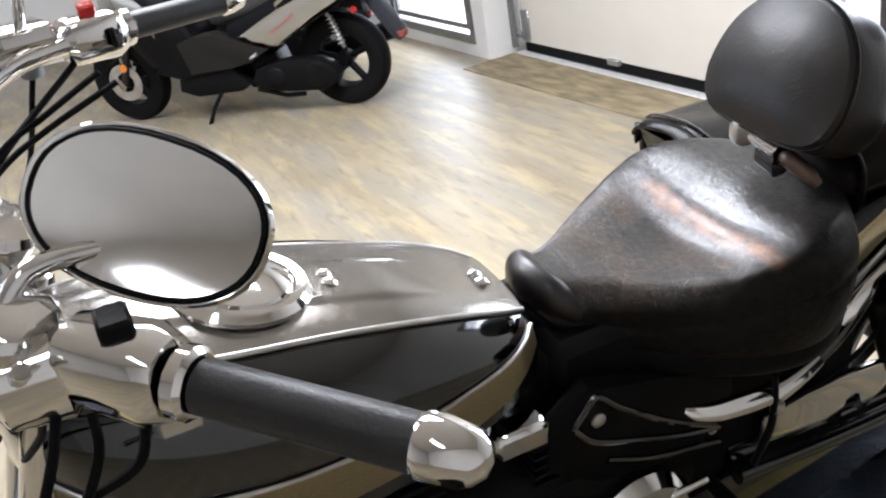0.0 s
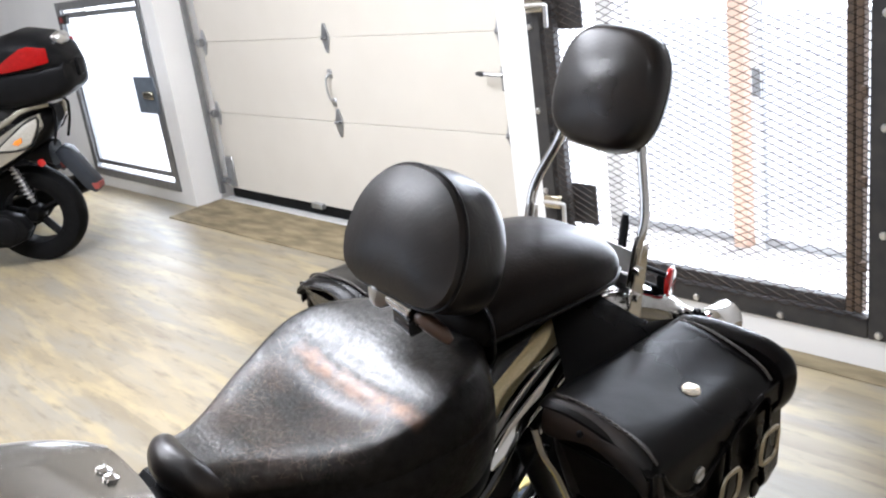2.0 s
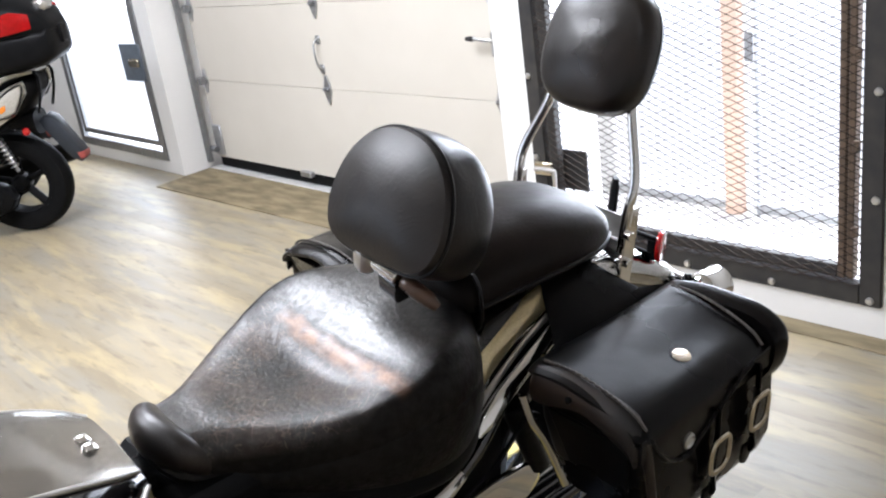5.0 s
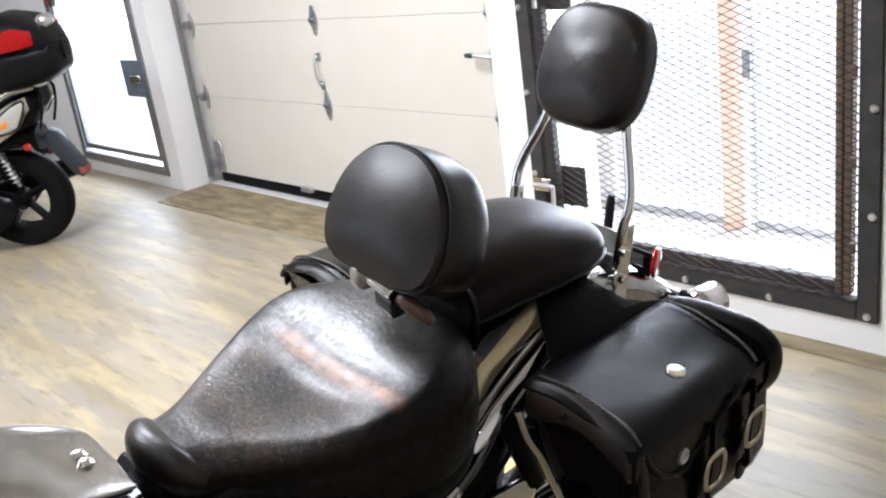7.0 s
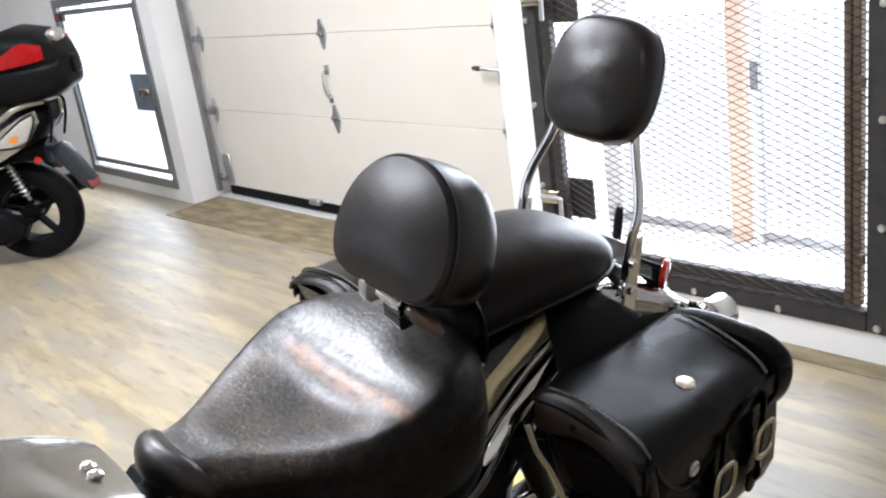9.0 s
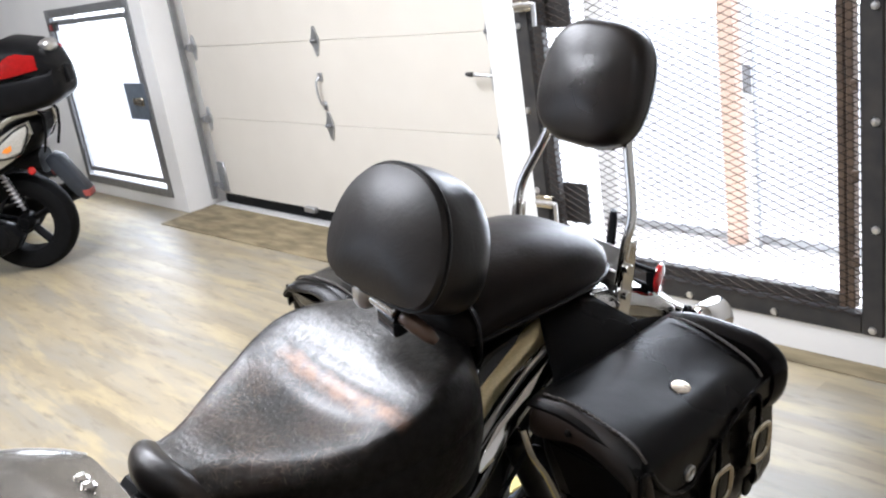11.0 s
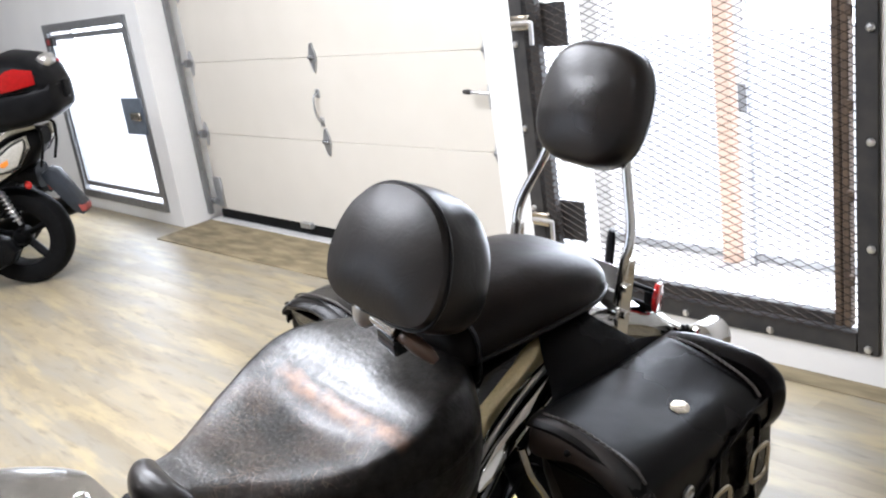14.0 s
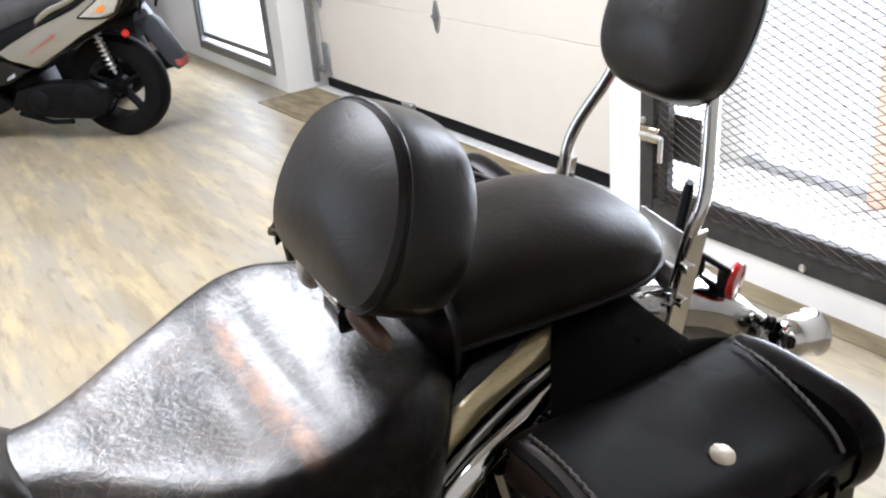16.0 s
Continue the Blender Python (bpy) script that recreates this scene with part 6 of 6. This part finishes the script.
    seat_ob = p("seat", hull([(0.765, 0.06, 0.56, 0.62), (0.74, 0.11, 0.545, 0.675), (0.68, 0.145, 0.54, 0.722), (0.57, 0.160, 0.56, 0.748), (0.44, 0.155, 0.58, 0.745), (0.33, 0.15, 0.62, 0.765), (0.20, 0.145, 0.67, 0.80), (0.05, 0.13, 0.70, 0.815), (-0.10, 0.10, 0.73, 0.82), (-0.14, 0.05, 0.76, 0.80)], 26, 2.6), seat_mat, None, "grey two-level vinyl seat")
    p("seat_bolster", hull([(0.405, 0.06, 0.69, 0.725), (0.375, 0.105, 0.70, 0.790), (0.31, 0.125, 0.72, 0.835), (0.20, 0.130, 0.74, 0.858), (0.05, 0.125, 0.77, 0.872), (-0.08, 0.105, 0.79, 0.876), (-0.16, 0.06, 0.80, 0.862)], 26, 2.8), seat_mat, seat_ob)
    # rear fender with blank plate holder
    fend = p("rear_fender", hull([(-0.06, 0.085, 0.56, 0.66), (-0.14, 0.09, 0.545, 0.655), (-0.20, 0.085, 0.52, 0.645)], 18), BLACKPLASTIC)
    p("plate_holder", side_prism([(-0.215, 0.545), (-0.205, 0.590), (-0.245, 0.616), (-0.285, 0.598), (-0.388, 0.400), (-0.386, 0.362), (-0.362, 0.346), (-0.318, 0.372)], -0.045, 0.045, 0.012), PLATEBLUE, fend)
    p("reflector", side_prism([(-0.352, 0.405), (-0.392, 0.400), (-0.391, 0.368), (-0.362, 0.365)], -0.036, 0.046, 0.004), BADGERED, fend)
    p("signal", lathe([(0.020, 0), (0.021, 0.006), (0.014, 0.013), (0.001, 0.014)], 18, axis((-0.15, 0.09, 0.556), (-0.2, 0.5, 0.556))), REDLENS, fend)
    # engine and drive
    drive = p("drive_case", side_prism([(0.50, 0.30), (0.30, 0.335), (0.10, 0.325), (0.02, 0.285), (-0.01, 0.22), (0.03, 0.165), (0.12, 0.135), (0.32, 0.150), (0.48, 0.165), (0.55, 0.22)], 0.07, 0.16, 0.02), ENGINE)
    for x, z, r in ((0.12, 0.235, 0.075), (0.38, 0.235, 0.06)):
        p("drive_boss", lathe([(r, 0), (r, 0.008), (r * 0.8, 0.018), (r * 0.3, 0.020), (0.001, 0.020)], 28, axis((x, 0.155, z), (x, 1, z))), BLACKPLASTIC, drive)
    p("engine_block", side_prism([(0.62, 0.36), (0.40, 0.36), (0.36, 0.18), (0.60, 0.16), (0.66, 0.25)], -0.10, 0.08, 0.02), ENGINE)
    p("foot_rest", tube([(0.56, 0.14, 0.345), (0.50, 0.185, 0.375), (0.44, 0.195, 0.40)], 0.018, 10, flat=(0.5, 1)), SATIN)
    p("centre_stand", tube([(0.55, 0.10, 0.16), (0.36, 0.12, 0.115), (0.24, 0.13, 0.12)], 0.014, 8, smooth=False), BLACKPLASTIC)
    stand = p("side_stand", tube([(0.75, 0.14, 0.20), (0.82, 0.20, 0.09), (0.852, 0.242, 0.004)], 0.013, 10, smooth=False), BLACKPLASTIC)
    p("stand_foot", box((0.825, 0.215, 0.0), (0.885, 0.27, 0.009), 0.002), BLACKPLASTIC, stand)
    p("muffler", tube([(0.30, -0.17, 0.25), (0.05, -0.19, 0.29), (-0.25, -0.19, 0.36)], [0.04, 0.06, 0.055], 16), DARKSILVER)
    # front end
    p("leg_shield", hull([(0.86, 0.17, 0.34, 0.56), (0.95, 0.20, 0.28, 0.74), (1.08, 0.21, 0.26, 0.90), (1.20, 0.20, 0.32, 0.95), (1.34, 0.15, 0.50, 0.92), (1.46, 0.07, 0.62, 0.82)], 24), accent)
    p("front_panel", hull([(1.06, 0.215, 0.44, 0.80), (1.20, 0.208, 0.46, 0.90), (1.36, 0.155, 0.56, 0.90), (1.48, 0.07, 0.64, 0.80)], 22), paint)
    p("headlamp", lathe([(0.10, 0), (0.11, 0.02), (0.08, 0.05), (0.001, 0.07)], 24, axis((1.40, 0, 0.74), (1.9, 0, 0.70))), CLEARLENS)
    p("windscreen", side_prism([(1.28, 0.92), (1.34, 0.92), (1.16, 1.26), (1.14, 1.26)], -0.18, 0.18, 0.004), CLEARLENS)
    p("handlebar", tube([(1.02, 0.34, 0.98), (1.08, 0.20, 1.00), (1.12, 0, 0.98), (1.08, -0.20, 1.00), (1.02, -0.34, 0.98)], 0.016, 10), BLACKPLASTIC)
    for sgn in (1, -1):
        p("fork_leg", rod((1.47, sgn * 0.075, 0.26), (1.32, sgn * 0.075, 0.62), 0.022), DARKSILVER)
        p("side_reflector", lathe([(0.025, 0), (0.025, 0.006), (0.001, 0.008)], 16, axis((1.43, sgn * 0.098, 0.36), (1.43, sgn * 1, 0.36))), AMBER)
        p("mirror", hull([(1.10, 0.02, 1.12, 1.16), (1.13, 0.07, 1.10, 1.20), (1.16, 0.04, 1.13, 1.18)], 14), BLACKPLASTIC).location = (0, sgn * 0.30, 0)
    p("brake_disc", hoop([(0.06, -0.002), (0.115, -0.002), (0.115, 0.002), (0.06, 0.002)], 30, Matrix.Translation((1.47, 0.07, 0.262)) @ Matrix.Rotation(radians(90), 4, "X")), SATIN)
    p("front_fender", tube([(1.72, 0, 0.40), (1.62, 0, 0.53), (1.47, 0, 0.56), (1.30, 0, 0.52), (1.22, 0, 0.40)], 0.07, 12, 5, flat=(0.3, 1)), paint)
    if box_on:
        for sgn in (1, -1):
            p("rack_tube", tube([(0.03, sgn * 0.09, 0.80), (-0.06, sgn * 0.09, 0.845), (-0.27, sgn * 0.09, 0.845), (-0.285, sgn * 0.09, 0.76), (-0.245, sgn * 0.09, 0.64)], 0.0075, 10), BLACKPLASTIC)
        case = p("top_case", hull([(0.04, 0.12, 0.92, 1.06), (0.01, 0.17, 0.878, 1.07), (-0.06, 0.203, 0.855, 1.075), (-0.22, 0.211, 0.850, 1.075), (-0.36, 0.192, 0.868, 1.07), (-0.42, 0.150, 0.90, 1.065), (-0.437, 0.09, 0.935, 1.05)], 34, 3.6), BLACKPLASTIC, None, "black plastic top case with a red reflector")
        p("case_lid", hull([(0.035, 0.10, 1.02, 1.075), (0.005, 0.168, 1.00, 1.135), (-0.07, 0.206, 0.985, 1.195), (-0.20, 0.215, 0.98, 1.222), (-0.32, 0.198, 0.985, 1.195), (-0.40, 0.158, 1.00, 1.13), (-0.438, 0.09, 1.02, 1.065)], 34, 2.9), BLACKPLASTIC, case)
        p("case_seam", hull([(0.040, 0.10, 1.034, 1.040), (0.006, 0.1705, 1.034, 1.040), (-0.07, 0.2085, 1.034, 1.040), (-0.20, 0.2175, 1.034, 1.040), (-0.32, 0.2005, 1.034, 1.040), (-0.40, 0.1605, 1.034, 1.040), (-0.440, 0.092, 1.034, 1.040)], 34, 3.6), ENGINE, case)
        bm = bmesh.new()
        for sgn in (1, -1):
            rows = []
            for k in range(9):
                u = k / 8
                x = -0.075 - 0.30 * u
                ring = blend([(-0.437, 0.09), (-0.40, 0.155), (-0.32, 0.20), (-0.20, 0.215), (-0.07, 0.205), (0.03, 0.10)], x)[0]
                z0, z1 = 1.044 + 0.02 * u * u, 1.050 + 0.108 * min(u * 1.45, 1) - 0.03 * max(0, u - 0.7) * 3
                rows.append([Vector((x, sgn * (ring * (1.0 - 0.20 * max(0, (z - 1.10) / 0.12) ** 2) + 0.003), z)) for z in [z0 + (z1 - z0) * j / 4 for j in range(5)]])
            g = [[bm.verts.new(q) for q in r] for r in rows]
            for a, b in zip(g, g[1:]):
                for j in range(4):
                    bm.faces.new((a[j], a[j + 1], b[j + 1], b[j]))
        bmesh.ops.solidify(bm, geom=bm.faces[:], thickness=0.004)
        p("case_reflector", bm, REDLENS, case, "long red reflector")
        p("case_cap", box((-0.42, -0.06, 1.12), (-0.345, 0.06, 1.185), 0.02, Matrix.Translation((-0.385, 0, 1.15)) @ Matrix.Rotation(radians(40), 4, "Y") @ Matrix.Translation((0.385, 0, -1.15))), SATIN, case)
        p("case_lock", box((-0.452, -0.03, 0.96), (-0.425, 0.03, 1.05), 0.006), BLACKPLASTIC, case)
    return top


HEAD = Matrix.Rotation(radians(-132.7), 4, "Z") @ Matrix.Rotation(radians(-4), 4, "X")
first = Vector((0.155, -0.97, 0))
back = Vector((-0.735, 0.678, 0))
ahead = Vector((-0.678, -0.735, 0))
scooter("silver scooter with a grey seat and a black top case", Matrix.Translation(first) @ HEAD, SILVER, BLACKPLASTIC, SEATGREY, True, "parked scooters")
scooter("dark scooter with silver tail and a grey seat", Matrix.Translation(first + back * 0.78 + ahead * 0.50) @ HEAD, SILVER, DARKSILVER, SEATGREY, False, "parked scooters")
scooter("white scooter with a grey seat", Matrix.Translation(first + back * 2.05 + ahead * 1.45) @ HEAD, WHITEPAINT, BLACKPLASTIC, SEATGREY, False, "parked scooters")
scooter("orange scooter with a black seat", Matrix.Translation(first + back * 2.72 + ahead * 1.70) @ HEAD, ORANGE, BLACKPLASTIC, SEATGREY, False, "parked scooters")


# ---- floor planks ----
def plank_mesh(length, width):
    bm = box((0, 0, -0.006), (length - 0.0001, width - 0.0001, 0.0))
    me = bpy.data.meshes.new("plank")
    bm.to_mesh(me)
    bm.free()
    me.materials.append(PLANK)
    return me


WID, LEN = 0.100, 0.92
near_mesh = plank_mesh(LEN, WID)
rng = random.Random(4)
far = bmesh.new()
y = 0.19
while y - WID > ROOM[1]:
    y -= WID
    x = ROOM[0] - 0.1 - rng.random() * 0.1 * LEN
    x -= rng.random() * LEN * 0.9
    while x < ROOM[2]:
        if x + LEN > ROOM[2] + 0.1:
            add_box(far, (x, y, -0.006), (ROOM[2] + 0.1, y + WID - 0.0005, 0.0))
        elif -2.0 < x < 5.2 and y > -3.4:
            ob = new("plank", near_mesh)
            ob.parent = floor
            ob.location = (x, y, 0)
        else:
            add_box(far, (x, y, -0.006), (x + LEN - 0.0001, y + WID - 0.0001, 0.0))
        x += LEN
tagged(part("plank_field", far, PLANK, floor, smooth=False), kind="stuff")
